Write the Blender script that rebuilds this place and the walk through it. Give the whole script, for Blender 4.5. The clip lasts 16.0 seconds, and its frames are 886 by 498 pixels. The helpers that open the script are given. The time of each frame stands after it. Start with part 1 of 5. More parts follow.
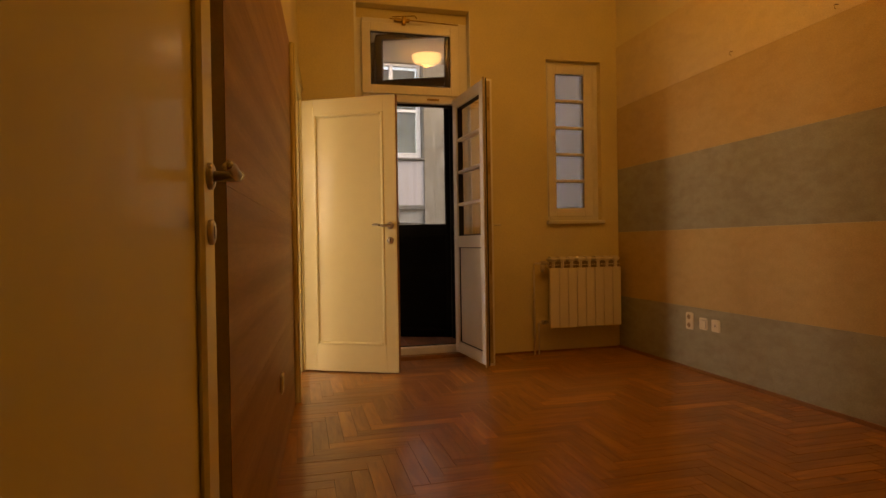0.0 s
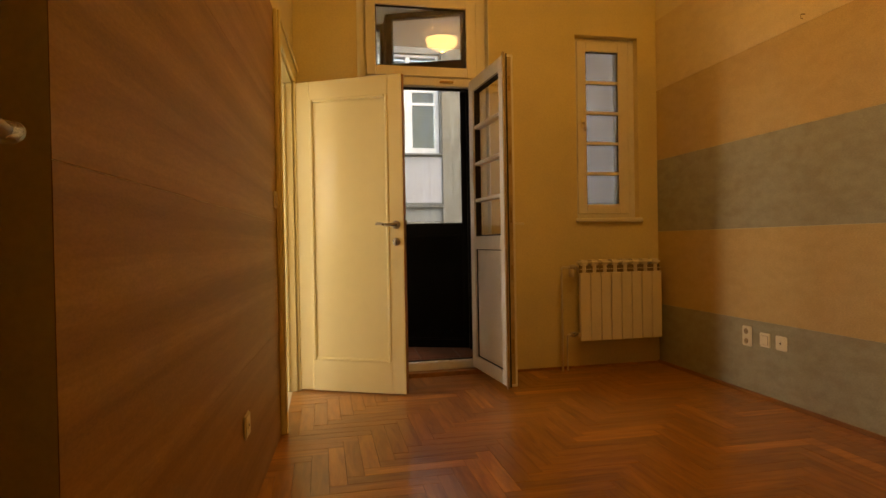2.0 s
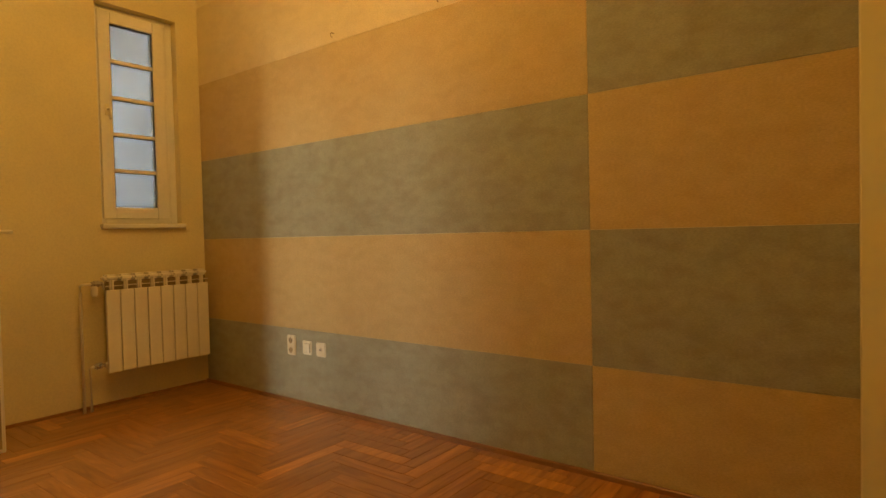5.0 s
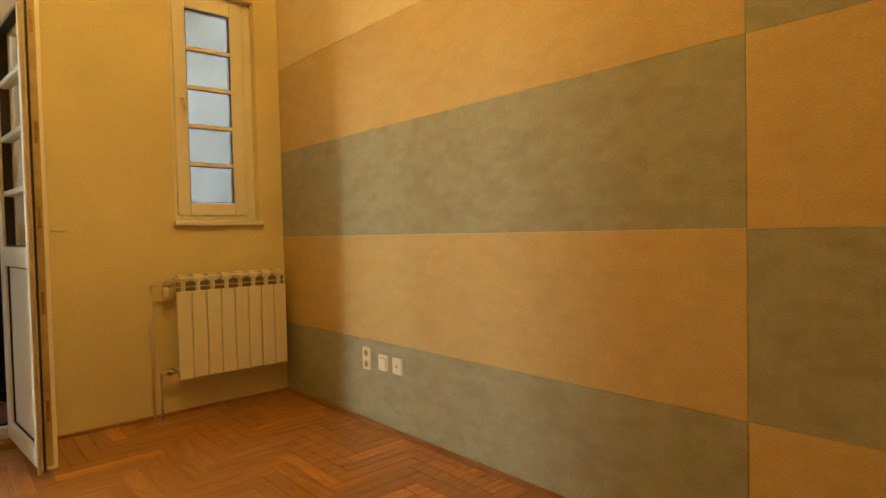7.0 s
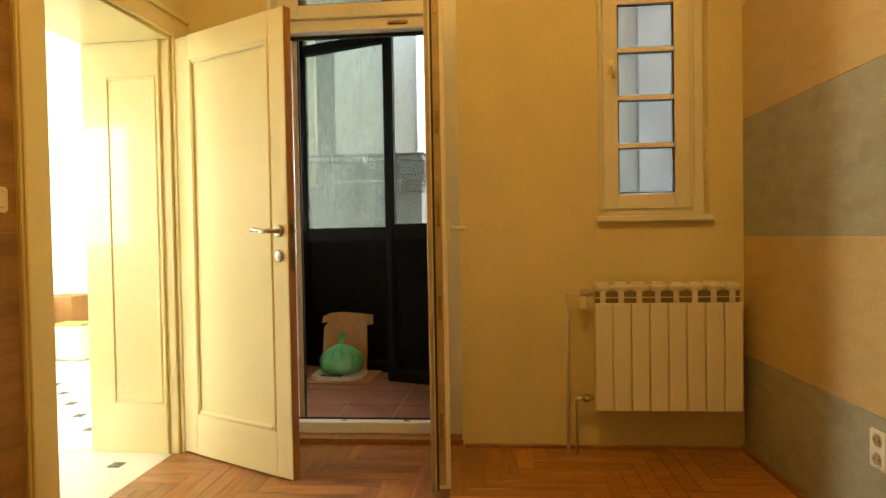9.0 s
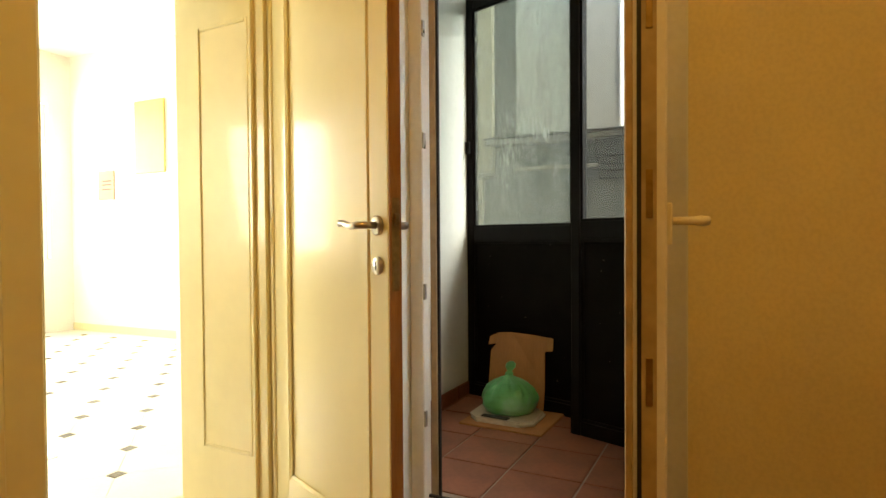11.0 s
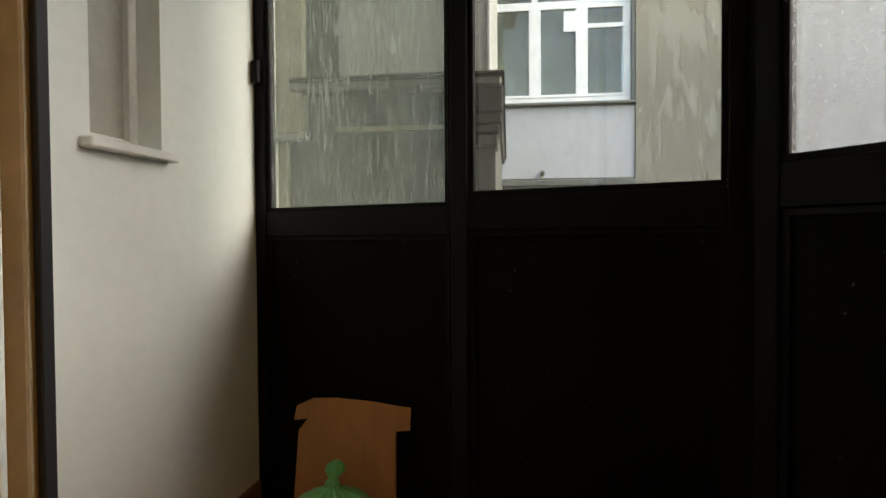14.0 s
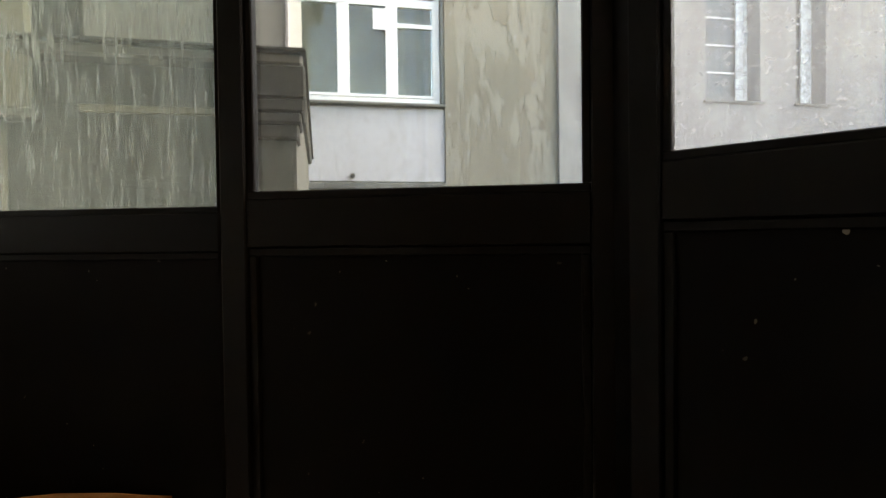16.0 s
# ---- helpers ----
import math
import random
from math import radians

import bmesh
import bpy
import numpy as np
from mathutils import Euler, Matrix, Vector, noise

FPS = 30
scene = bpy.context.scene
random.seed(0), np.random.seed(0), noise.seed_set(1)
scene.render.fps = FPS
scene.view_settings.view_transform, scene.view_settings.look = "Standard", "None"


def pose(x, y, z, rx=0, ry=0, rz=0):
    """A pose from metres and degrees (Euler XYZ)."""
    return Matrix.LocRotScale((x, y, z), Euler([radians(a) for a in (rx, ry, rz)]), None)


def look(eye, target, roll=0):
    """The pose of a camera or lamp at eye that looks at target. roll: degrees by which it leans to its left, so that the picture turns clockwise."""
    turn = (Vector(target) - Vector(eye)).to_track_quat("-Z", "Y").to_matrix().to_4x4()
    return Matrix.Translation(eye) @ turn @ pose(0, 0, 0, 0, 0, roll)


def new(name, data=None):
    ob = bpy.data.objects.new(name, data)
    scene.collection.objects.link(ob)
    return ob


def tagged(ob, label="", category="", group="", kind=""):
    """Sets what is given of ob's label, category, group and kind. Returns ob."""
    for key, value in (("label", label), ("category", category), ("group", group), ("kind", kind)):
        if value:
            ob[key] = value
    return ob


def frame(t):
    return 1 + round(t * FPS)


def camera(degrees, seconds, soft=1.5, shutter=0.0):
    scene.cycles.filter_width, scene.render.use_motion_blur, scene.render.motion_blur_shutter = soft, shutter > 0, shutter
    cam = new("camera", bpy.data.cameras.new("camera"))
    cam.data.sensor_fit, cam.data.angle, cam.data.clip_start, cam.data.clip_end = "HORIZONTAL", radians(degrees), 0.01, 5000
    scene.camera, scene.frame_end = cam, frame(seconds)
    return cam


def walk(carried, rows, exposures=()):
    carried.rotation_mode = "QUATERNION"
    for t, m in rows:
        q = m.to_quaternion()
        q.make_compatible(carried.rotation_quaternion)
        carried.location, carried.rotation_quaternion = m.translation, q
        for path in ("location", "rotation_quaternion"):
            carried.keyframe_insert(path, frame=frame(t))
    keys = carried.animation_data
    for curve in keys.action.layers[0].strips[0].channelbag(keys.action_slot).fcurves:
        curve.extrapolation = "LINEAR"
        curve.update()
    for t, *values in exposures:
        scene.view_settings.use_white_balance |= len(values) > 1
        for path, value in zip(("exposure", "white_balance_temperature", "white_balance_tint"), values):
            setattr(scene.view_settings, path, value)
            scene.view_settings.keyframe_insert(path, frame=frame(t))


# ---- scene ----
cam = camera(75.2, 16.0)
METRES, EYE, TILT, LEAN, TURN = 5.7, 1.05, 0.0, 0.0, -10.3
PATH = [
    (0, (0.69, 1.772, 0.917), (1.172, 3.7121, 0.898), -0.9),
    (0.5, (0.706, 1.918, 0.921), (1.0599, 3.887, 0.905), -0.8),
    (1, (0.714, 2.039, 0.925), (1.0371, 4.0129, 0.909), -0.9),
    (1.5, (0.768, 2.139, 0.932), (1.0929, 4.113, 0.902), -0.7),
    (1.8, (0.826, 2.235, 0.93), (1.1899, 4.2009, 0.91), -0.7),
    (2, (0.869, 2.287, 0.937), (1.277, 4.245, 0.914), -1.0),
    (2.5, (0.942, 2.351, 0.969), (1.5251, 4.264, 0.933), -0.9),
    (3, (0.997, 2.412, 0.978), (1.9419, 4.1741, 0.935), -0.8),
    (3.5, (1.003, 2.436, 0.982), (2.3441, 3.9199, 0.933), -0.9),
    (4, (1.039, 2.428, 0.984), (2.5529, 3.7339, 0.941), -0.8),
    (4.2, (1.064, 2.437, 0.984), (2.622, 3.6909, 0.937), -1.2),
    (6.3, (1.415, 2.6, 0.992), (3.0181, 3.7951, 0.939), -1.4),
    (6.5, (1.467, 2.636, 0.992), (3.02, 3.895, 0.936), -1.2),
    (7, (1.653, 2.767, 0.999), (2.9829, 4.2589, 0.94), -1.3),
    (7.5, (1.905, 2.87, 1.002), (2.907, 4.5999, 0.95), -1.7),
    (8, (2.063, 3.077, 1.014), (2.698, 4.9729, 0.964), -1.5),
    (8.5, (2.151, 3.251, 1.019), (2.341, 5.2409, 0.976), -1.2),
    (9, (2.182, 3.461, 1.013), (2.022, 5.4541, 0.971), -1.0),
    (9.5, (2.185, 3.686, 1.013), (1.7101, 5.628, 0.976), -0.8),
    (10, (2.185, 3.917, 1.006), (1.494, 5.7941, 0.967), -0.6),
    (10.2, (2.181, 4.038, 1.01), (1.3959, 5.8781, 0.977), -0.5),
    (12.3, (1.8382, 5.1535, 1.0224), (0.996, 6.9679, 0.9794), -0.37),
    (12.5, (1.8092, 5.2485, 1.0264), (0.9799, 7.0678, 0.9745), 0.03),
    (13, (1.7276, 5.5039, 1.0309), (0.9837, 7.3593, 0.9733), 0.04),
    (13.5, (1.6521, 5.7147, 1.0285), (1.1303, 7.6444, 0.9668), -0.22),
    (14, (1.6158, 5.924, 0.9902), (1.3898, 7.9105, 0.945), -0.37),
    (14.5, (1.6059, 6.1021, 0.9878), (1.6185, 8.1021, 0.9466), -0.48),
    (15, (1.6161, 6.2169, 0.989), (1.805, 8.2078, 0.9477), -0.61),
    (15.5, (1.6274, 6.2818, 0.9997), (1.9933, 8.2484, 0.959), -0.68),
    (16, (1.64, 6.3386, 1.0198), (2.0603, 8.2937, 0.9798), -0.73),
]

EXPOSURES = [(0.0, 2.5, 10500, 34), (1.6, 2.75, 9600, 26), (2.6, 3.0, 8600, 16), (4.0, 3.4, 7500, 11), (6.5, 3.95, 7150, 2), (7.6, 4.05, 7000, 0), (8.6, 3.9, 7100, 2), (10.2, 3.6, 7300, 5), (12.3, 3.1, 7700, 9), (13.2, 2.85, 7700, 10), (14.3, 2.7, 7600, 11), (16.0, 2.98, 7600, 13)]
walk(cam, [(t, look(eye, target, roll)) for t, eye, target, roll in PATH], EXPOSURES)

# ---- world and large lights ----
world = bpy.data.worlds.new("world")
scene.world = world
world.use_nodes = True
wn = world.node_tree
sky = wn.nodes.new("ShaderNodeTexSky")
sky.sky_type, sky.sun_disc, sky.sun_elevation, sky.sun_rotation = "NISHITA", False, radians(40.5), radians(94)
wn.nodes["Background"].inputs["Strength"].default_value = 0.15
wn.links.new(sky.outputs[0], wn.nodes["Background"].inputs[0])
sun = new("sun", bpy.data.lights.new("sun", "SUN"))
sun.data.energy, sun.data.angle, sun.data.color = 1.15, radians(75), (1, 0.98, 0.94)
sun.matrix_world = look((11.3, 6.26, 10.07), (0.7, 7.0, 1.0))

LAMP = (2.15, 4.3)
bulb = new("ceiling_bulb", bpy.data.lights.new("ceiling_bulb", "POINT"))
bulb.data.energy, bulb.data.color, bulb.data.shadow_soft_size = 3.0, (1.0, 0.51, 0.08), 0.07
bulb.location = (LAMP[0], LAMP[1], 3.04)
hall_day = new("hall_window_daylight", bpy.data.lights.new("hall_window_daylight", "AREA"))
hall_day.data.shape, hall_day.data.size, hall_day.data.size_y = "RECTANGLE", 1.6, 2.2
hall_day.data.energy, hall_day.data.color = 28, (1.0, 0.93, 0.76)
hall_day.matrix_world = look((-4.95, 6.2, 1.75), (0, 6.0, 1.2))

# Fill lamp behind an invented, unseen opening in the south wall; brightens the hall.
side_fill = new("hall_side_fill", bpy.data.lights.new("hall_side_fill", "AREA"))
side_fill.data.shape, side_fill.data.size, side_fill.data.size_y = "RECTANGLE", 1.5, 1.5
side_fill.data.energy, side_fill.data.color = 13, (1.0, 0.93, 0.76)
# Fill lamp added to widen the light on the striped wall; no known window.
west_fill = new("hall_west_fill", bpy.data.lights.new("hall_west_fill", "AREA"))
west_fill.data.shape, west_fill.data.size, west_fill.data.size_y = "RECTANGLE", 1.5, 1.7
west_fill.data.energy, west_fill.data.color = 17, (1.0, 0.93, 0.76)
west_fill.matrix_world = look((-4.8, 7.95, 1.75), (3.3, 4.3, 1.2))
side_fill.matrix_world = look((-3.3, 2.2, 1.75), (-3.0, 7, 0.9))


# ---- materials ----
def mat(name):
    m = bpy.data.materials.new(name)
    m.use_nodes = True
    return m, m.node_tree.nodes, m.node_tree.links, m.node_tree.nodes["Principled BSDF"]


def noise_tex(n, l, scale, detail=4, stretch=(1, 1, 1), coord="Object"):
    tc = n.new("ShaderNodeTexCoord")
    mp = n.new("ShaderNodeMapping")
    mp.inputs["Scale"].default_value = stretch
    t = n.new("ShaderNodeTexNoise")
    t.inputs["Scale"].default_value, t.inputs["Detail"].default_value = scale, detail
    l.new(tc.outputs[coord], mp.inputs[0])
    l.new(mp.outputs[0], t.inputs["Vector"])
    return t


def ramp(n, l, src, stops):
    r = n.new("ShaderNodeValToRGB")
    el = r.color_ramp.elements
    while len(el) < len(stops):
        el.new(0.5)
    for e, (p, c) in zip(el, stops):
        e.position, e.color = p, (*c, 1)
    l.new(src, r.inputs[0])
    return r


def mix(n, l, a, b, fac, kind="MIX"):
    m = n.new("ShaderNodeMixRGB")
    m.blend_type = kind
    for sock, v in zip(m.inputs, (fac, a, b)):
        if isinstance(v, (int, float)):
            sock.default_value = v
        elif isinstance(v, tuple):
            sock.default_value = (*v, 1)
        else:
            l.new(v, sock)
    return m.outputs[0]


def bump(n, l, b, src, strength, dist=0.002):
    k = n.new("ShaderNodeBump")
    k.inputs["Strength"].default_value, k.inputs["Distance"].default_value = strength, dist
    l.new(src, k.inputs["Height"])
    l.new(k.outputs[0], b.inputs["Normal"])


def plain(name, colour, rough=0.5, metal=0.0, vary=0.08, scale=6, bmp=0.15, bscale=60, coat=0.0, stretch=(1, 1, 1), spec=0.5):
    """Paint, plastic or metal with soft unevenness at two scales."""
    m, n, l, b = mat(name)
    big = noise_tex(n, l, scale, 5, stretch)
    fine = noise_tex(n, l, bscale, 6, stretch)
    dark = tuple(c * (1 - vary * 1.6) for c in colour)
    lite = tuple(min(1, c * (1 + vary)) for c in colour)
    c1 = ramp(n, l, big.outputs[0], [(0.3, dark), (0.7, lite)])
    c2 = ramp(n, l, fine.outputs[0], [(0.35, (1 - min(0.07, vary * 1.4),) * 3), (0.6, (1, 1, 1))])
    l.new(mix(n, l, c1.outputs[0], c2.outputs[0], 1.0, "MULTIPLY"), b.inputs["Base Color"])
    rr = n.new("ShaderNodeMapRange")
    rr.inputs[3].default_value, rr.inputs[4].default_value = rough * 0.8, min(1, rough * 1.25)
    l.new(big.outputs[0], rr.inputs[0])
    l.new(rr.outputs[0], b.inputs["Roughness"])
    b.inputs["Metallic"].default_value = metal
    b.inputs["Specular IOR Level"].default_value = spec
    b.inputs["Coat Weight"].default_value = coat
    b.inputs["Coat Roughness"].default_value = 0.05
    if bmp:
        bump(n, l, b, fine.outputs[0], bmp)
    return m


def paper(name, base, streak, cross, stretch, amount=0.5, rough=0.75):
    """Wallpaper with fine grain and longer soft smudges along its run (object y)."""
    m, n, l, b = mat(name)
    grain = noise_tex(n, l, 14, 8, stretch)
    smudge = noise_tex(n, l, 8, 3, (1, 0.9, 1.9))
    weave = noise_tex(n, l, 260, 3, (1, 0.35, 1))
    c = mix(n, l, base, streak, ramp(n, l, grain.outputs[0], [(0.35, (0, 0, 0)), (0.68, (amount,) * 3)]).outputs[0])
    c = mix(n, l, c, cross, ramp(n, l, smudge.outputs[0], [(0.44, (0, 0, 0)), (0.66, (0.34,) * 3)]).outputs[0])
    c = mix(n, l, c, ramp(n, l, weave.outputs[0], [(0.3, (0.82,) * 3), (0.7, (1.05,) * 3)]).outputs[0], 0.8, "MULTIPLY")
    l.new(c, b.inputs["Base Color"])
    b.inputs["Roughness"].default_value = rough
    bump(n, l, b, weave.outputs[0], 0.25, 0.001)
    return m


def chipped(name):
    """Nearly black paint on sheet steel with a few tiny pale chips."""
    m, n, l, b = mat(name)
    big = noise_tex(n, l, 4, 5)
    tiny = noise_tex(n, l, 60, 1)
    zone = noise_tex(n, l, 2.3, 2)
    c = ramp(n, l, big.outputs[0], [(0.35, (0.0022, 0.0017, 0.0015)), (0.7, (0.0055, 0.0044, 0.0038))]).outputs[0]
    a = ramp(n, l, tiny.outputs[0], [(0.785, (0, 0, 0)), (0.80, (1, 1, 1))]).outputs[0]
    z = ramp(n, l, zone.outputs[0], [(0.45, (0, 0, 0)), (0.6, (1, 1, 1))]).outputs[0]
    c = mix(n, l, c, (0.4, 0.38, 0.33), mix(n, l, a, z, 1.0, "MULTIPLY"))
    l.new(c, b.inputs["Base Color"])
    b.inputs["Roughness"].default_value = 0.62
    b.inputs["Specular IOR Level"].default_value = 0.07
    bump(n, l, b, big.outputs[0], 0.15)
    return m


def banded_paper(name):
    """Brown wallpaper with long horizontal wood bands and speckled grain."""
    m, n, l, b = mat(name)
    band = noise_tex(n, l, 1.0, 2, (0.05, 0.22, 10.5))
    grain = noise_tex(n, l, 1.0, 8, (10, 7, 70))
    speck = noise_tex(n, l, 240, 2, (1, 0.4, 1))
    c = ramp(n, l, band.outputs[0], [(0.36, (0.275, 0.150, 0.064)), (0.42, (0.295, 0.162, 0.070)), (0.435, (0.33, 0.184, 0.080)), (0.51, (0.335, 0.188, 0.083)), (0.525, (0.365, 0.21, 0.095)), (0.59, (0.37, 0.214, 0.097)), (0.605, (0.40, 0.238, 0.11))]).outputs[0]
    c = mix(n, l, c, ramp(n, l, grain.outputs[0], [(0.32, (0.8,) * 3), (0.66, (1.1,) * 3)]).outputs[0], 0.5, "MULTIPLY")
    c = mix(n, l, c, ramp(n, l, speck.outputs[0], [(0.3, (0.8,) * 3), (0.7, (1.1,) * 3)]).outputs[0], 0.7, "MULTIPLY")
    l.new(c, b.inputs["Base Color"])
    b.inputs["Roughness"].default_value = 0.5
    bump(n, l, b, grain.outputs[0], 0.2, 0.001)
    return m


def wood(name, dark, lite, rough, per_object=True, axis=0, coat=0.0, knots=True):
    m, n, l, b = mat(name)
    tc = n.new("ShaderNodeTexCoord")
    info = n.new("ShaderNodeObjectInfo")
    geo = n.new("ShaderNodeNewGeometry")
    rnd = n.new("ShaderNodeMath")
    rnd.operation = "ADD"
    l.new(info.outputs["Random"], rnd.inputs[0])
    l.new(geo.outputs["Random Per Island"], rnd.inputs[1])
    fr = n.new("ShaderNodeMath")
    fr.operation = "FRACT"
    l.new(rnd.outputs[0], fr.inputs[0])
    off = n.new("ShaderNodeVectorMath")
    off.operation = "ADD"
    comb = n.new("ShaderNodeCombineXYZ")
    mul = n.new("ShaderNodeMath")
    mul.operation = "MULTIPLY"
    mul.inputs[1].default_value = 37.0
    l.new(fr.outputs[0], mul.inputs[0])
    for k in range(3):
        l.new(mul.outputs[0], comb.inputs[k])
    l.new(tc.outputs["Object"], off.inputs[0])
    l.new(comb.outputs[0], off.inputs[1])
    mp = n.new("ShaderNodeMapping")
    sc = [9, 9, 9]
    sc[axis] = 1.1
    mp.inputs["Scale"].default_value = sc
    l.new(off.outputs[0], mp.inputs[0])
    g = n.new("ShaderNodeTexNoise")
    g.inputs["Scale"].default_value, g.inputs["Detail"].default_value, g.inputs["Distortion"].default_value = 3.2, 7, 0.9
    l.new(mp.outputs[0], g.inputs["Vector"])
    f = n.new("ShaderNodeTexNoise")
    f.inputs["Scale"].default_value, f.inputs["Detail"].default_value = 22, 5
    l.new(mp.outputs[0], f.inputs["Vector"])
    mid = tuple((a + c) / 2 for a, c in zip(dark, lite))
    c = ramp(n, l, g.outputs[0], [(0.3, dark), (0.5, mid), (0.7, lite)]).outputs[0]
    c = mix(n, l, c, ramp(n, l, fr.outputs[0], [(0.0, (0.80, 0.78, 0.74)), (0.5, (0.96, 0.96, 0.96)), (0.85, (1.05, 1.04, 1.0)), (1.0, (1.5, 1.55, 1.5))]).outputs[0], 1.0, "MULTIPLY")
    c = mix(n, l, c, ramp(n, l, f.outputs[0], [(0.35, (0.75, 0.72, 0.7)), (0.55, (1, 1, 1))]).outputs[0], 0.4, "MULTIPLY")
    if knots:
        kn = noise_tex(n, l, 5.5, 2)
        c = mix(n, l, c, tuple(x * 0.35 for x in dark), ramp(n, l, kn.outputs[0], [(0.70, (0, 0, 0)), (0.76, (0.7,) * 3)]).outputs[0])
    l.new(c, b.inputs["Base Color"])
    rr = n.new("ShaderNodeMapRange")
    rr.inputs[3].default_value, rr.inputs[4].default_value = rough * 0.75, rough * 1.4
    l.new(f.outputs[0], rr.inputs[0])
    l.new(rr.outputs[0], b.inputs["Roughness"])
    b.inputs["Coat Weight"].default_value, b.inputs["Coat Roughness"].default_value = coat, 0.13
    bump(n, l, b, f.outputs[0], 0.25, 0.001)
    return m


def glass(name, tint=(1, 1, 1), dirt=0.0, dirt_colour=(0.5, 0.52, 0.5), stretch=(9, 9, 1.0), lo=0.45, hi=0.75, fleck=0.0, face=0.04):
    """Thin clear pane: see-through with a mirror share by angle, and dried rain streaks where dirt is above zero."""
    m, n, l, b = mat(name)
    out = n["Material Output"]
    n.remove(b)
    tr = n.new("ShaderNodeBsdfTransparent")
    tr.inputs[0].default_value = (*tint, 1)
    gl = n.new("ShaderNodeBsdfGlossy")
    gl.inputs["Roughness"].default_value = 0.01
    lwt = n.new("ShaderNodeLayerWeight")
    lwt.inputs[0].default_value = 0.5
    fres = ramp(n, l, lwt.outputs["Facing"], [(0.0, (face,) * 3), (0.55, (face + 0.035,) * 3), (0.8, (0.30,) * 3), (1.0, (0.95,) * 3)])
    mx = n.new("ShaderNodeMixShader")
    l.new(fres.outputs[0], mx.inputs[0])
    l.new(tr.outputs[0], mx.inputs[1])
    l.new(gl.outputs[0], mx.inputs[2])
    last = mx.outputs[0]
    if dirt:
        t = noise_tex(n, l, 7, 8, stretch)
        t2 = noise_tex(n, l, 2.2, 3, (1, 1, 0.7))
        a = ramp(n, l, t.outputs[0], [(lo, (0, 0, 0)), (hi, (1, 1, 1))]).outputs[0]
        a2 = ramp(n, l, t2.outputs[0], [(0.3, (0.35,) * 3), (0.7, (1, 1, 1))]).outputs[0]
        a = mix(n, l, a, a2, 1.0, "MULTIPLY")
        if fleck:
            t3 = noise_tex(n, l, 5, 8, tuple(s * 3.1 for s in stretch))
            a3 = ramp(n, l, t3.outputs[0], [(0.54, (0, 0, 0)), (0.66, (fleck,) * 3)]).outputs[0]
            a = mix(n, l, a, a3, 1.0, "ADD")
        k = n.new("ShaderNodeMath")
        k.operation = "MULTIPLY_ADD"
        k.inputs[1].default_value, k.inputs[2].default_value = dirt, dirt * 0.25
        l.new(a, k.inputs[0])
        df = n.new("ShaderNodeBsdfDiffuse")
        df.inputs[0].default_value = (*dirt_colour, 1)
        tl = n.new("ShaderNodeBsdfTranslucent")
        tl.inputs[0].default_value = (*dirt_colour, 1)
        dm = n.new("ShaderNodeMixShader")
        dm.inputs[0].default_value = 0.6
        l.new(df.outputs[0], dm.inputs[1])
        l.new(tl.outputs[0], dm.inputs[2])
        m2 = n.new("ShaderNodeMixShader")
        l.new(k.outputs[0], m2.inputs[0])
        l.new(last, m2.inputs[1])
        l.new(dm.outputs[0], m2.inputs[2])
        last = m2.outputs[0]
    l.new(last, out.inputs[0])
    return m


def plaster(name, base, patch, stain, scale=1.2, streaky=0.6, bmp=0.5):
    """Weathered outdoor render: patches of lost coat, rain streaks, grain."""
    m, n, l, b = mat(name)
    p = noise_tex(n, l, scale, 9, (1, 1, 0.6))
    st = noise_tex(n, l, 2.5, 7, (3.5, 3.5, 0.25))
    g = noise_tex(n, l, 45, 5)
    c = mix(n, l, base, patch, ramp(n, l, p.outputs[0], [(0.5, (0, 0, 0)), (0.53, (1, 1, 1))]).outputs[0])
    c = mix(n, l, c, stain, ramp(n, l, st.outputs[0], [(0.42, (0, 0, 0)), (0.72, (streaky,) * 3)]).outputs[0])
    c = mix(n, l, c, ramp(n, l, g.outputs[0], [(0.3, (0.85,) * 3), (0.7, (1.05,) * 3)]).outputs[0], 1.0, "MULTIPLY")
    l.new(c, b.inputs["Base Color"])
    b.inputs["Roughness"].default_value = 0.9
    r = ramp(n, l, p.outputs[0], [(0.5, (1, 1, 1)), (0.53, (0, 0, 0))])
    bump(n, l, b, r.outputs[0], bmp, 0.02)
    return m




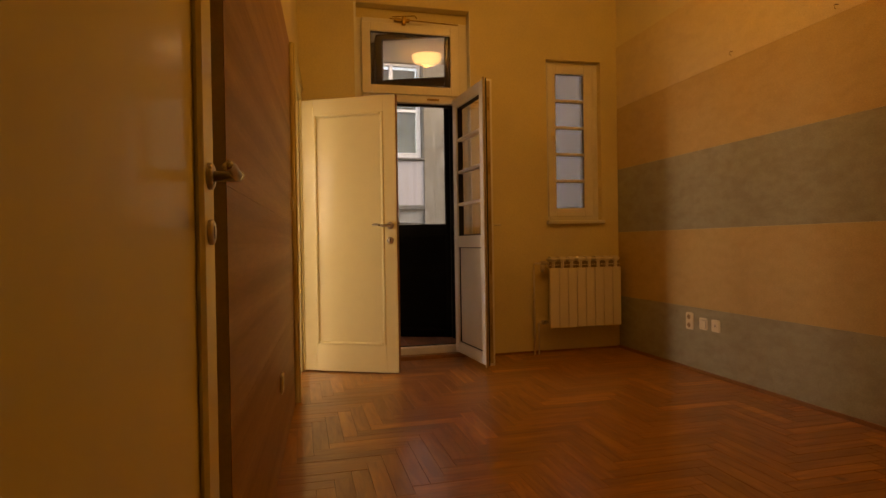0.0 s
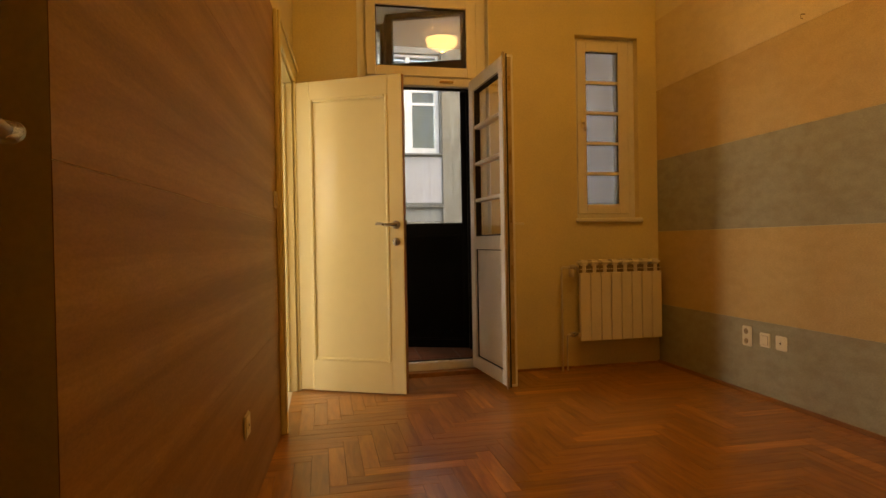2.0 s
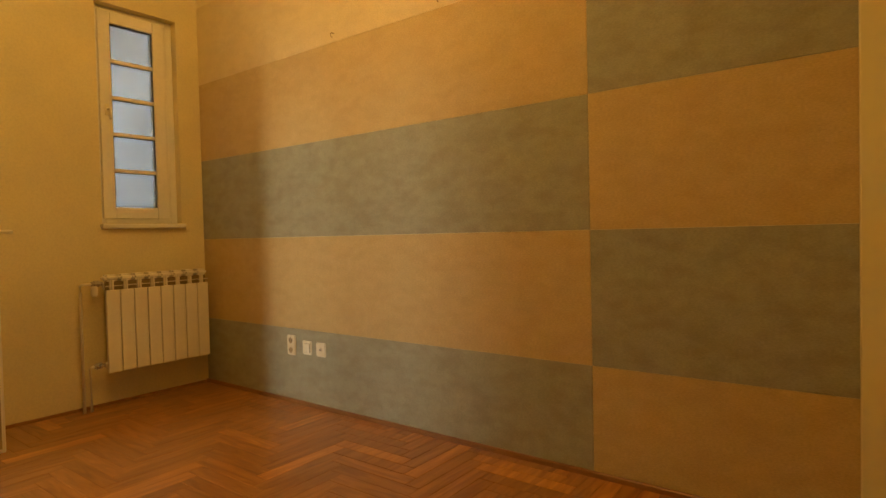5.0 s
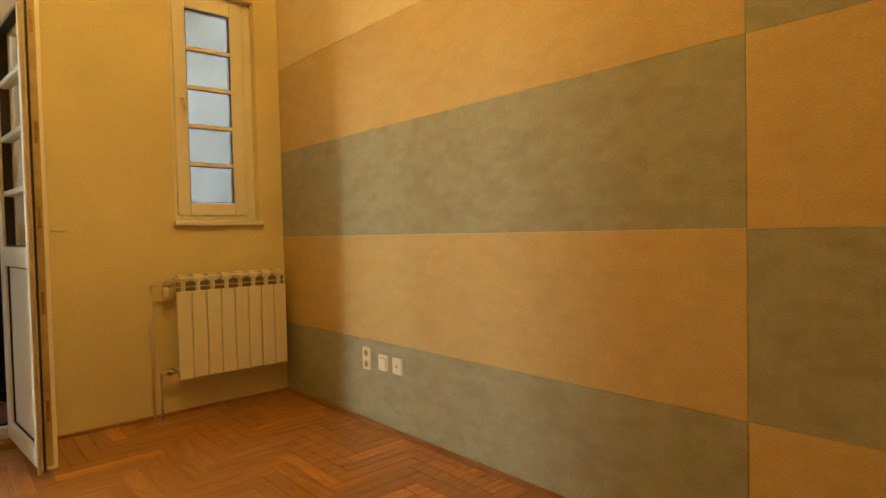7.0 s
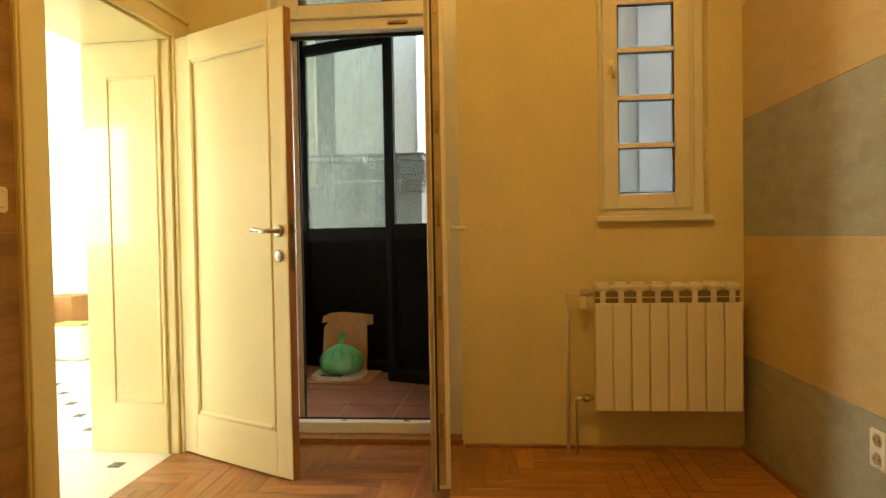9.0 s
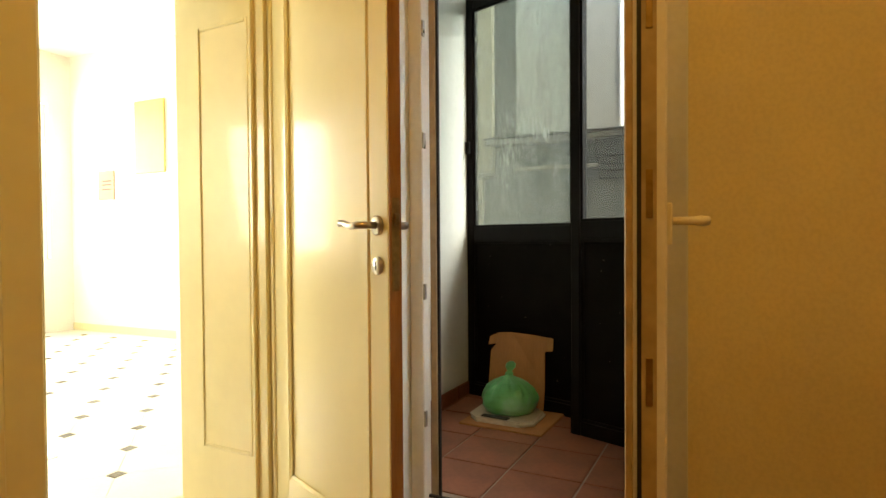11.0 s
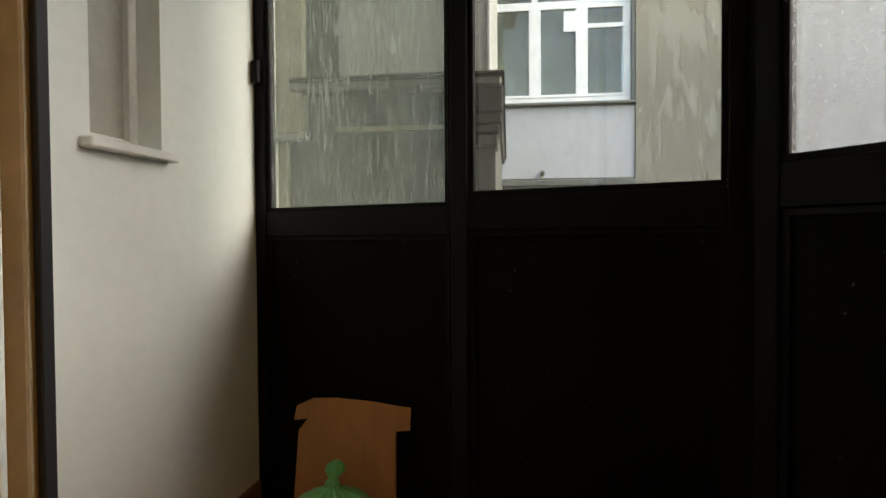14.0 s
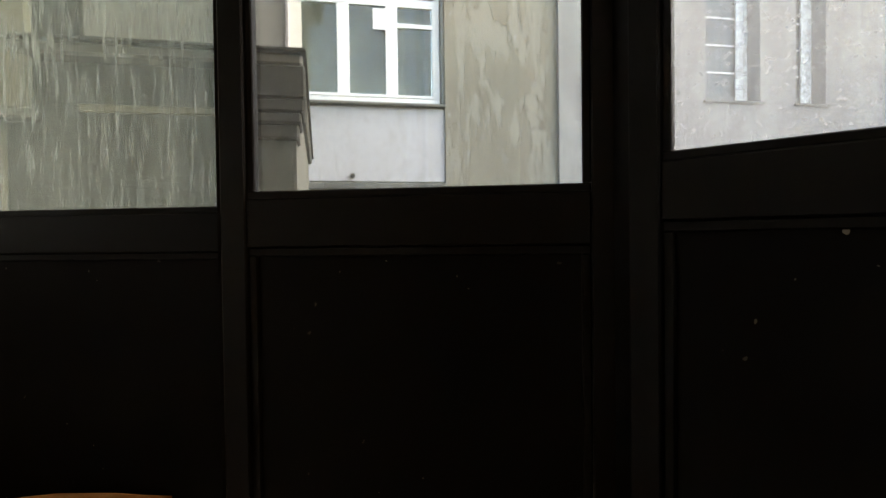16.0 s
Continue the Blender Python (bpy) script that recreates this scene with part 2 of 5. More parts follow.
def peeling(name):
    """Beige outdoor render with flaking upper coat: jagged flakes over older, rougher layers, the shadow of their
    lifted edges painted in.
    """
    m, n, l, b = mat(name)
    p = noise_tex(n, l, 2.2, 12, (1.9, 1.9, 0.55))
    p.inputs["Roughness"].default_value = 0.62
    q = noise_tex(n, l, 6.5, 10, (1.5, 1.5, 0.7))
    q.inputs["Roughness"].default_value = 0.7
    g = noise_tex(n, l, 50, 5)
    soft = noise_tex(n, l, 0.9, 4)
    c = ramp(n, l, soft.outputs[0], [(0.35, (0.195, 0.18, 0.138)), (0.65, (0.24, 0.225, 0.174))]).outputs[0]
    c = mix(n, l, c, (0.258, 0.245, 0.197), ramp(n, l, p.outputs[0], [(0.515, (0, 0, 0)), (0.522, (1, 1, 1))]).outputs[0])
    # Dark outline multiplied in as the shadow that flakes drop along their edges.
    edge = ramp(n, l, p.outputs[0], [(0.49, (1, 1, 1)), (0.512, (0.74, 0.73, 0.71)), (0.517, (0.80, 0.79, 0.77)), (0.521, (1, 1, 1))]).outputs[0]
    c = mix(n, l, c, edge, 1.0, "MULTIPLY")
    c = mix(n, l, c, (0.37, 0.36, 0.32), ramp(n, l, q.outputs[0], [(0.635, (0, 0, 0)), (0.65, (1, 1, 1))]).outputs[0])
    c = mix(n, l, c, ramp(n, l, g.outputs[0], [(0.3, (0.82,) * 3), (0.7, (1.06,) * 3)]).outputs[0], 1.0, "MULTIPLY")
    l.new(c, b.inputs["Base Color"])
    b.inputs["Roughness"].default_value = 0.92
    bump(n, l, b, ramp(n, l, p.outputs[0], [(0.51, (1, 1, 1)), (0.522, (0, 0, 0))]).outputs[0], 0.6, 0.02)
    return m


M_WALL = plain("cream_wall_paint", (0.74, 0.655, 0.41), 0.7, vary=0.05, scale=2, bmp=0.2, bscale=90)
M_CEIL = plain("white_ceiling_paint", (0.80, 0.78, 0.72), 0.8, vary=0.03, scale=2, bmp=0.1)
M_PEACH = paper("peach_wallpaper", (0.57, 0.425, 0.20), (0.64, 0.485, 0.24), (0.48, 0.33, 0.15), (1, 1.2, 2))
M_TEAL = paper("grey_green_wallpaper", (0.34, 0.335, 0.245), (0.41, 0.40, 0.30), (0.24, 0.21, 0.14), (1, 1.2, 2), 0.6)
M_CREAMP = paper("pale_wallpaper", (0.71, 0.585, 0.34), (0.77, 0.65, 0.39), (0.6, 0.48, 0.28), (1, 1.2, 2))
M_BROWN = banded_paper("brown_wood_grain_wallpaper")
M_DOOR = plain("glossy_cream_door_paint", (0.87, 0.80, 0.49), 0.3, vary=0.012, scale=2, bmp=0.006, bscale=14, coat=0.14, spec=0.15)
M_TRIM = plain("cream_trim_paint", (0.80, 0.72, 0.42), 0.3, vary=0.02, scale=3, bmp=0.02, bscale=18, coat=0.3)
M_PVC = plain("white_plastic_window_profile", (0.80, 0.79, 0.76), 0.3, vary=0.03, scale=5, bmp=0.03)
M_OLDPVC = plain("yellowed_plastic_rebate", (0.42, 0.33, 0.205), 0.45, vary=0.15, scale=12)
M_GASKET = plain("black_rubber_gasket", (0.012, 0.012, 0.012), 0.6)
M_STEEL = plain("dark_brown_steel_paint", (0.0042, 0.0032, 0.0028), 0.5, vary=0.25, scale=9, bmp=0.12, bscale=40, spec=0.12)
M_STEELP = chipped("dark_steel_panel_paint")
M_CHROME = plain("brushed_nickel", (0.50, 0.47, 0.43), 0.28, 1.0, vary=0.06, scale=20, bmp=0.03)
M_BRASS = plain("old_brass", (0.35, 0.24, 0.11), 0.4, 1.0, vary=0.15, scale=30)
M_RAD = plain("white_radiator_enamel", (0.80, 0.77, 0.68), 0.35, vary=0.02, scale=5, bmp=0.02)
M_PLASTIC = plain("ivory_switch_plastic", (0.80, 0.76, 0.62), 0.35, vary=0.02, bmp=0.0)
# Dark colour in place of the shade inside slots and gaps.
M_SLOT = plain("shaded_slot_enamel", (0.22, 0.17, 0.10), 0.6)
M_DARK = plain("dark_recess", (0.03, 0.025, 0.02), 0.7)
M_BALCWALL = plain("white_balcony_plaster", (0.81, 0.83, 0.79), 0.85, vary=0.022, scale=1.8, bmp=0.35, bscale=22)
M_OAK = wood("oiled_oak_parquet", (0.275, 0.105, 0.029), (0.485, 0.220, 0.064), 0.30, coat=0.34)
M_EDGEWOOD = wood("stained_wood_edge", (0.26, 0.12, 0.038), (0.40, 0.20, 0.066), 0.4, axis=2, knots=False)
M_SKIRT = wood("oak_skirting", (0.24, 0.10, 0.035), (0.36, 0.17, 0.06), 0.35, axis=1, knots=False)
M_FLOORBED = plain("dark_floor_joint", (0.11, 0.045, 0.016), 0.8)
M_TERRA = plain("terracotta_tile", (0.27, 0.105, 0.062), 0.5, vary=0.22, scale=5, bmp=0.25, bscale=40)
M_GROUT = plain("grey_grout", (0.36, 0.31, 0.27), 0.9)
M_WTILE = plain("white_glazed_tile", (0.82, 0.81, 0.76), 0.18, vary=0.03, scale=4, bmp=0.0)
M_BTILE = plain("black_glazed_tile", (0.03, 0.03, 0.028), 0.2, bmp=0.0)
M_WHITE = plain("white_hall_paint", (0.82, 0.80, 0.74), 0.7, vary=0.03, scale=2)
M_GLASS = glass("clear_glass", face=0.085)
M_DIRTY = glass("rain_streaked_glass", (0.80, 0.84, 0.80), 0.38, (0.40, 0.44, 0.39), (15, 15, 1.2), 0.50, 0.62, 0.6)
M_SPOT = glass("lightly_spotted_glass", (0.88, 0.89, 0.87), 0.075, (0.5, 0.52, 0.49), (8, 8, 5), 0.54, 0.75, 0.8)
M_HAZE = glass("dusty_glass", (0.86, 0.87, 0.86), 0.34, (0.60, 0.60, 0.59), (15, 15, 15), 0.42, 0.72, 0.5)
M_FROST = glass("hazy_window_glass", (0.70, 0.695, 0.68), 0.3, (0.40, 0.405, 0.39), (0.4, 0.4, 0.3), 0.0, 0.5)
M_FARGLASS = glass("greenish_old_glass", (0.86, 0.88, 0.84), 0.24, (0.50, 0.51, 0.46), (3, 3, 1), 0.4, 0.7)
M_DULLGLASS = plain("dull_dark_window_glass", (0.12, 0.13, 0.125), 0.25, vary=0.25, scale=3, bmp=0.0)
M_CARD = plain("brown_cardboard", (0.42, 0.205, 0.08), 0.85, vary=0.12, scale=7, bmp=0.2, bscale=90, stretch=(1, 1, 0.2))
M_PLASTER_GREY = plaster("grey_streaked_render", (0.055, 0.062, 0.05), (0.04, 0.046, 0.037), (0.12, 0.127, 0.105), 1.1, 0.8)
M_PLASTER_PALE = plaster("pale_grey_render", (0.31, 0.315, 0.285), (0.29, 0.29, 0.265), (0.26, 0.26, 0.235), 0.8, 0.5, 0.15)
M_PLASTER_CREAM = plaster("cream_render", (0.21, 0.20, 0.145), (0.19, 0.18, 0.13), (0.16, 0.15, 0.11), 0.8, 0.5, 0.15)
M_PEEL = peeling("peeling_beige_render")
M_PLASTER_WHITE = plaster("white_render_panel", (0.45, 0.445, 0.45), (0.44, 0.435, 0.44), (0.41, 0.405, 0.405), 0.9, 0.2, 0.05)
M_SIDE = plaster("pale_side_render", (0.30, 0.295, 0.275), (0.26, 0.25, 0.235), (0.18, 0.17, 0.16), 1.3, 0.6, 0.15)
M_DARKSTONE = plain("dark_stone", (0.022, 0.022, 0.018), 0.9, vary=0.2, spec=0.2)
# Streaked render, coloured dark for a house side that gets little light.
M_SHADED_SIDE = plaster("shaded_side_render", (0.075, 0.075, 0.06), (0.06, 0.06, 0.05), (0.12, 0.12, 0.10), 2.0, 0.6, 0.4)
M_CONC = plaster("dark_concrete", (0.12, 0.12, 0.105), (0.09, 0.09, 0.08), (0.17, 0.17, 0.15), 2.0, 0.7, 0.4)


# ---- shape helpers ----
def finish(name, bm, material, parent=None, label="", matrix=None, smooth=False):
    me = bpy.data.meshes.new(name)
    bmesh.ops.recalc_face_normals(bm, faces=bm.faces[:])
    if smooth:
        for f in bm.faces:
            f.smooth = True
    bm.to_mesh(me)
    bm.free()
    for m in (material if isinstance(material, (list, tuple)) else [material]):
        me.materials.append(m)
    ob = new(name, me)
    if matrix is not None:
        ob.matrix_world = matrix
    if parent is not None:
        ob.parent = parent
    if label:
        ob["label"] = label
    return ob


def part(name, bm, material, parent, label="", smooth=False):
    return finish(name, bm, material, parent, label, None, smooth)


def box(bm, x0, x1, y0, y1, z0, z1, bevel=0.0, m=None, seg=1):
    vs = [bm.verts.new(((x0, x1)[i & 1], (y0, y1)[i >> 1 & 1], (z0, z1)[i >> 2 & 1])) for i in range(8)]
    fs = [bm.faces.new([vs[i] for i in q]) for q in ((0, 2, 3, 1), (4, 5, 7, 6), (0, 1, 5, 4), (2, 6, 7, 3), (0, 4, 6, 2), (1, 3, 7, 5))]
    if bevel:
        es = list({e for f in fs for e in f.edges})
        r = bmesh.ops.bevel(bm, geom=es, offset=bevel, segments=seg, affect="EDGES")
        vs = list({v for f in r["faces"] for v in f.verts} | {v for v in vs if v.is_valid})
    if m is not None:
        bmesh.ops.transform(bm, matrix=m, verts=vs)
    return vs


def boxes(*args, bevel=0.0):
    bm = bmesh.new()
    for a in args:
        box(bm, *a, bevel=bevel)
    return bm


def slab_with_holes(x0, x1, z0, z1, y0, y1, holes):
    """A wall in x-z, y0 to y1 thick, with rectangular holes (hx0, hx1, hz0, hz1), as one clean mesh."""
    bm = bmesh.new()
    xs = sorted({x0, x1, *[h[0] for h in holes], *[h[1] for h in holes]})
    zs = sorted({z0, z1, *[h[2] for h in holes], *[h[3] for h in holes]})
    solid = {}
    for i in range(len(xs) - 1):
        for k in range(len(zs) - 1):
            cx, cz = (xs[i] + xs[i + 1]) / 2, (zs[k] + zs[k + 1]) / 2
            solid[i, k] = not any(h[0] < cx < h[1] and h[2] < cz < h[3] for h in holes)
    cache = {}

    def v(i, y, k):
        key = (i, y, k)
        if key not in cache:
            cache[key] = bm.verts.new((xs[i], y, zs[k]))
        return cache[key]
    for (i, k), s in solid.items():
        if not s:
            continue
        bm.faces.new([v(i, y0, k), v(i + 1, y0, k), v(i + 1, y0, k + 1), v(i, y0, k + 1)])
        bm.faces.new([v(i, y1, k), v(i, y1, k + 1), v(i + 1, y1, k + 1), v(i + 1, y1, k)])
        for di, dk, q in ((-1, 0, ((i, k), (i, k + 1))), (1, 0, ((i + 1, k), (i + 1, k + 1))), (0, -1, ((i, k), (i + 1, k))), (0, 1, ((i, k + 1), (i + 1, k + 1)))):
            if not solid.get((i + di, k + dk), False):
                (a, c), (d, e) = q
                bm.faces.new([v(a, y0, c), v(d, y0, e), v(d, y1, e), v(a, y1, c)])
    return bm


def frame_bars(x0, x1, z0, z1, w, y0, y1, bevel=0.004):
    """Four bars, mitre-free, of a frame lying in x-z."""
    bm = bmesh.new()
    for a in ((x0, x0 + w, y0, y1, z0, z1), (x1 - w, x1, y0, y1, z0, z1), (x0 + w, x1 - w, y0, y1, z0, z0 + w), (x0 + w, x1 - w, y0, y1, z1 - w, z1)):
        box(bm, *a, bevel=bevel)
    return bm


def tube(bm, pts, r, seg=12, caps=True):
    rings = []
    for i, p in enumerate(pts):
        p = Vector(p)
        a = Vector(pts[max(0, i - 1)])
        c = Vector(pts[min(len(pts) - 1, i + 1)])
        d = (c - a).normalized()
        side = d.cross(Vector((0, 0, 1)))
        if side.length < 0.01:
            side = d.cross(Vector((1, 0, 0)))
        side.normalize()
        up = side.cross(d)
        rr = r[i] if isinstance(r, (list, tuple)) else r
        rings.append([bm.verts.new(p + (side * math.cos(k * math.tau / seg) + up * math.sin(k * math.tau / seg)) * rr) for k in range(seg)])
    for a, c in zip(rings, rings[1:]):
        for k in range(seg):
            bm.faces.new([a[k], a[(k + 1) % seg], c[(k + 1) % seg], c[k]])
    if caps:
        bm.faces.new(rings[0][::-1])
        bm.faces.new(rings[-1])
    return bm


def lathe(bm, prof, centre=(0, 0, 0), axis="z", seg=24):
    rings = []
    for r, h in prof:
        ring = []
        for k in range(seg):
            a = k * math.tau / seg
            q = (r * math.cos(a), r * math.sin(a), h)
            if axis == "y":
                q = (q[0], q[2], q[1])
            elif axis == "x":
                q = (q[2], q[0], q[1])
            ring.append(bm.verts.new(Vector(centre) + Vector(q)))
        rings.append(ring)
    for a, c in zip(rings, rings[1:]):
        for k in range(seg):
            bm.faces.new([a[k], a[(k + 1) % seg], c[(k + 1) % seg], c[k]])
    bm.faces.new(rings[0][::-1])
    bm.faces.new(rings[-1])
    return bm


def empty(name, m):
    ob = new(name)
    ob.empty_display_size = 0.1
    ob.matrix_world = m
    return ob


def structure(ob, label):
    return tagged(ob, label, kind="structure")


# ---- plan: room x to 3.355, y 2.15 to 6.22; left wall leans 3 degrees off y ----
XR, YB, H = 3.355, 6.22, 3.12
LEFT = pose(0.374, 0, 0, 0, 0, -3.0)


def lx(y):
    return 0.374 + 0.0525 * y


# back wall with the balcony door and the narrow window
DX0, DX1, DZ1 = 1.118, 2.045, 2.78
WX0, WX1, WZ0, WZ1 = 2.70, 3.20, 1.10, 2.44
wall_back = structure(finish("wall_back", slab_with_holes(0.35, XR + 0.3, -0.01, H + 0.2, YB, 6.385, [(DX0, DX1, -0.01, DZ1), (WX0, WX1, WZ0, WZ1)]), M_WALL), "cream painted plaster wall round balcony door and window")
structure(finish("wall_outer_leaf", slab_with_holes(0.35, XR + 0.3, -0.01, H + 0.2, 6.3855, 6.60, [(0.622, DX1 + 0.02, -0.01, DZ1), (WX0, WX1, WZ0, WZ1)]), M_BALCWALL), "white plastered outer face of the balcony door wall")
wall_right = structure(finish("wall_right", boxes((XR + 0.002, XR + 0.3, 2.0, YB, -0.01, H + 0.2)), M_WALL), "cream painted side wall behind striped wallpaper")
# left wall, built in its own frame: y along, x = 0 is the face
KY0, KY1, KZ = 5.345, 6.10, 1.985
lw = slab_with_holes(2.0, YB + 0.005, -0.01, H + 0.2, 0.0, 0.38, [(KY0, KY1, -0.01, KZ), (2.07, 3.10, -0.01, 2.12)])
bmesh.ops.transform(lw, matrix=Matrix(((0, -1, 0, 0), (1, 0, 0, 0), (0, 0, 1, 0), (0, 0, 0, 1))), verts=lw.verts[:])
wall_left = structure(finish("wall_left", lw, M_WALL, matrix=LEFT), "cream painted plaster wall beside the doorways")
wall_entry = structure(finish("wall_entry", slab_with_holes(0.0, XR + 0.3, -0.01, H + 0.2, 1.93, 2.06, [(0.50, 1.36, -0.01, 2.08)]), M_WALL), "cream wall behind with the entry doorway")
ceiling = structure(finish("ceiling", boxes((0.0, XR + 0.3, 1.98, 6.6, H, H + 0.15)), M_CEIL), "plain white painted plaster ceiling")
floor_bed = structure(finish("floor", boxes((-0.05, XR + 0.3, 0.2, 6.36, -0.12, -0.009)), M_FLOORBED), "dark bed under the oak parquet")

# wallpaper sheets on the side wall
S = [0.0, 0.445, 0.99, 1.528, 2.05, 2.575]
SEAM = 3.40


def sheet(name, y0, y1, z0, z1, m, label):
    ob = finish(name, boxes((XR - 0.0015, XR + 0.002, y0, y1, z0, z1)), m)
    return structure(ob, label)


for k in range(5):
    odd = k % 2 == 0
    a = (M_TEAL if odd else M_PEACH) if k < 4 else M_CREAMP
    c = (M_PEACH if odd else M_TEAL) if k < 4 else M_PEACH
    sheet("wallpaper_strip", SEAM + 0.001, YB - 0.001, S[k] + 0.0008, S[k + 1] - 0.0008, a, ("grey green" if a is M_TEAL else "peach") + " horizontal wallpaper strip on the side wall")
    sheet("wallpaper_strip", 2.53, SEAM - 0.001, S[k] + 0.0008, S[k + 1] - 0.0008, c, ("grey green" if c is M_TEAL else "peach") + " horizontal wallpaper strip on the side wall")
# brown wallpaper on the left wall
for k in range(4):
    z0, z1 = k * 0.525, (k + 1) * 0.525
    ob = finish("wallpaper_brown", boxes((0.0, 0.0015, 3.10, KY0 - 0.116, z0 + 0.0006, z1 - 0.0006)), M_BROWN, matrix=LEFT)
    structure(ob, "brown wood-grain wallpaper strip on the left wall")



structure(finish("wall_niche", boxes((-0.38, -0.10, 2.07, 3.10, -0.01, 2.12)), M_BROWN, matrix=LEFT), "brown papered shallow niche behind the entry door")


# ---- balcony ----
structure(finish("balcony_floor", boxes((0.2, 2.9, 6.362, 8.3, -0.15, -0.006)), M_GROUT), "grey mortar bed of the balcony tiles")
structure(finish("balcony_ceiling", boxes((0.2, 2.9, 6.602, 8.3, 3.0, 3.15)), M_BALCWALL), "white plastered balcony ceiling")
WALLB = pose(0.62, 6.60, 0, 0, 0, 90 - 2.8)      # local x runs along the wall outwards, y = 0 its face, y > 0 into the wall
bw = slab_with_holes(0.003, 1.43, -0.01, 3.0, 0.0, 0.25, [(0.57, 0.83, 1.226, 2.4)])
structure(finish("balcony_wall", bw, M_BALCWALL, matrix=WALLB), "white uneven plaster wall at the balcony's end")


def steel_bay(name, a, c, label, glassmat=M_DIRTY, zs=1.09):
    """One bay of the steel balcony enclosure, from plan point a to c: posts, rails, lower sheet, glass and top light."""
    ax, ay = a
    L = math.hypot(c[0] - ax, c[1] - ay)
    ang = math.degrees(math.atan2(c[1] - ay, c[0] - ax))
    th = empty(name, pose(ax, ay, 0, 0, 0, ang))
    tagged(th, label, "balcony glazing", "steel bays round the balcony")
    zt, zc, zr = 2.47, 2.995, zs - 0.09
    for x0, x1 in ((0.0, 0.05), (L - 0.05, L)):
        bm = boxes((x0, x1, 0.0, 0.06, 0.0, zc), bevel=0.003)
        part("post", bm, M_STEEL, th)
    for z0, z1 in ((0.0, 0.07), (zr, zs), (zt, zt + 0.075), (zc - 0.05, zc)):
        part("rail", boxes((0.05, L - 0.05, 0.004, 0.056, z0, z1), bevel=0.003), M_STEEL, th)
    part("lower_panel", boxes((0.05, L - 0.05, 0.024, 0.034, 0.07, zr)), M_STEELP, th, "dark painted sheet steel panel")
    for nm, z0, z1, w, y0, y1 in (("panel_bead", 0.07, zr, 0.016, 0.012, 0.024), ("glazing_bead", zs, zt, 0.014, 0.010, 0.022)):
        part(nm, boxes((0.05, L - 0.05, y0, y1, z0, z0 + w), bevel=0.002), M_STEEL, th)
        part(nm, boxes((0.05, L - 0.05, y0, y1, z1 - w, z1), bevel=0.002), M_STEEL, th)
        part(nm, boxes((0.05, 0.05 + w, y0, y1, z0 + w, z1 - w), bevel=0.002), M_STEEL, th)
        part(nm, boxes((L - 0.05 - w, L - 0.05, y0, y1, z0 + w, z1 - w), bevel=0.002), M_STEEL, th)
    g = part("pane", boxes((0.052, L - 0.052, 0.028, 0.032, zs, zt)), glassmat, th, "dusty rain-marked glass")
    g.visible_shadow = False
    g = part("pane", boxes((0.052, L - 0.052, 0.028, 0.032, zt + 0.075, zc - 0.05)), glassmat, th)
    g.visible_shadow = False
    return th


steel_bay("steel_glazing_bay", (0.685, 7.963), (1.475, 7.690), "dark brown steel balcony bay with rain-streaked glass", zs=1.083)
steel_bay("steel_glazing_bay", (1.461, 7.465), (2.131, 7.205), "dark brown steel balcony bay with lightly spotted glass", glassmat=M_SPOT, zs=1.095)
steel_bay("steel_glazing_bay", (2.108, 7.150), (2.468, 6.600), "dark brown steel balcony bay with hazy glass beside the wall", glassmat=M_HAZE, zs=1.13)
th = empty("steel_return", pose(1.461, 7.475, 0, 0, 0, 88.5))
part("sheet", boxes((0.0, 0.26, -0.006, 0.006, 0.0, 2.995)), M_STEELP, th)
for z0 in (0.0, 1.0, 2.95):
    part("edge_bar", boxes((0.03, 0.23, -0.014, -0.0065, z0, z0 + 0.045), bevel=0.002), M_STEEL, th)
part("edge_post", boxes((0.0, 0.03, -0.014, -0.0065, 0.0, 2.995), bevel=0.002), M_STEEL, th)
tagged(th, "narrow dark brown steel sheet closing the step between two bays", "balcony glazing")
th = finish("steel_corner_post", boxes((2.118, 2.178, 7.150, 7.250, 0.0, 2.995), bevel=0.003), M_STEEL)
tagged(th, "dark brown steel corner post between two balcony bays", "balcony glazing")
# latch on the first post
lt = finish("steel_latch", boxes((0.0, 0.03, -0.02, 0.0, 1.55, 1.63), bevel=0.003), M_STEEL, matrix=pose(0.695, 7.951, 0, 0, 0, -19.5))
tagged(lt, "small dark painted metal latch on the dark steel post", "latch")

# window in the balcony's end wall
bwin = empty("end_wall_window", WALLB)
tagged(bwin, "small narrow white framed window in the white balcony wall", "window")
part("window_sill", boxes((0.535, 0.86, -0.035, 0.1, 1.20, 1.225), bevel=0.004), M_PVC, bwin)
part("window_frame", frame_bars(0.57, 0.83, 1.226, 2.4, 0.03, 0.07, 0.12), M_PVC, bwin)
part("pane", boxes((0.60, 0.80, 0.093, 0.097, 1.256, 2.37)), plain("blind_beige_pane", (0.45, 0.43, 0.38), 0.3), bwin, "beige blind behind the pane")

# ---- balcony door: frame, transom light, opened casement ----
FY = 6.295
bd = empty("balcony_door_frame", pose(0, 0, 0))
tagged(bd, "white plastic balcony door frame with a transom light above", "door frame")
part("jamb", boxes((1.136, 1.188, FY + 0.012, FY + 0.07, 0.03, 2.70), bevel=0.004), M_PVC, bd)
part("inner_stop", boxes((1.188, 1.211, FY + 0.0705, FY + 0.092, 0.032, 2.10), bevel=0.002), M_OLDPVC, bd, "yellowed plastic inner stop")
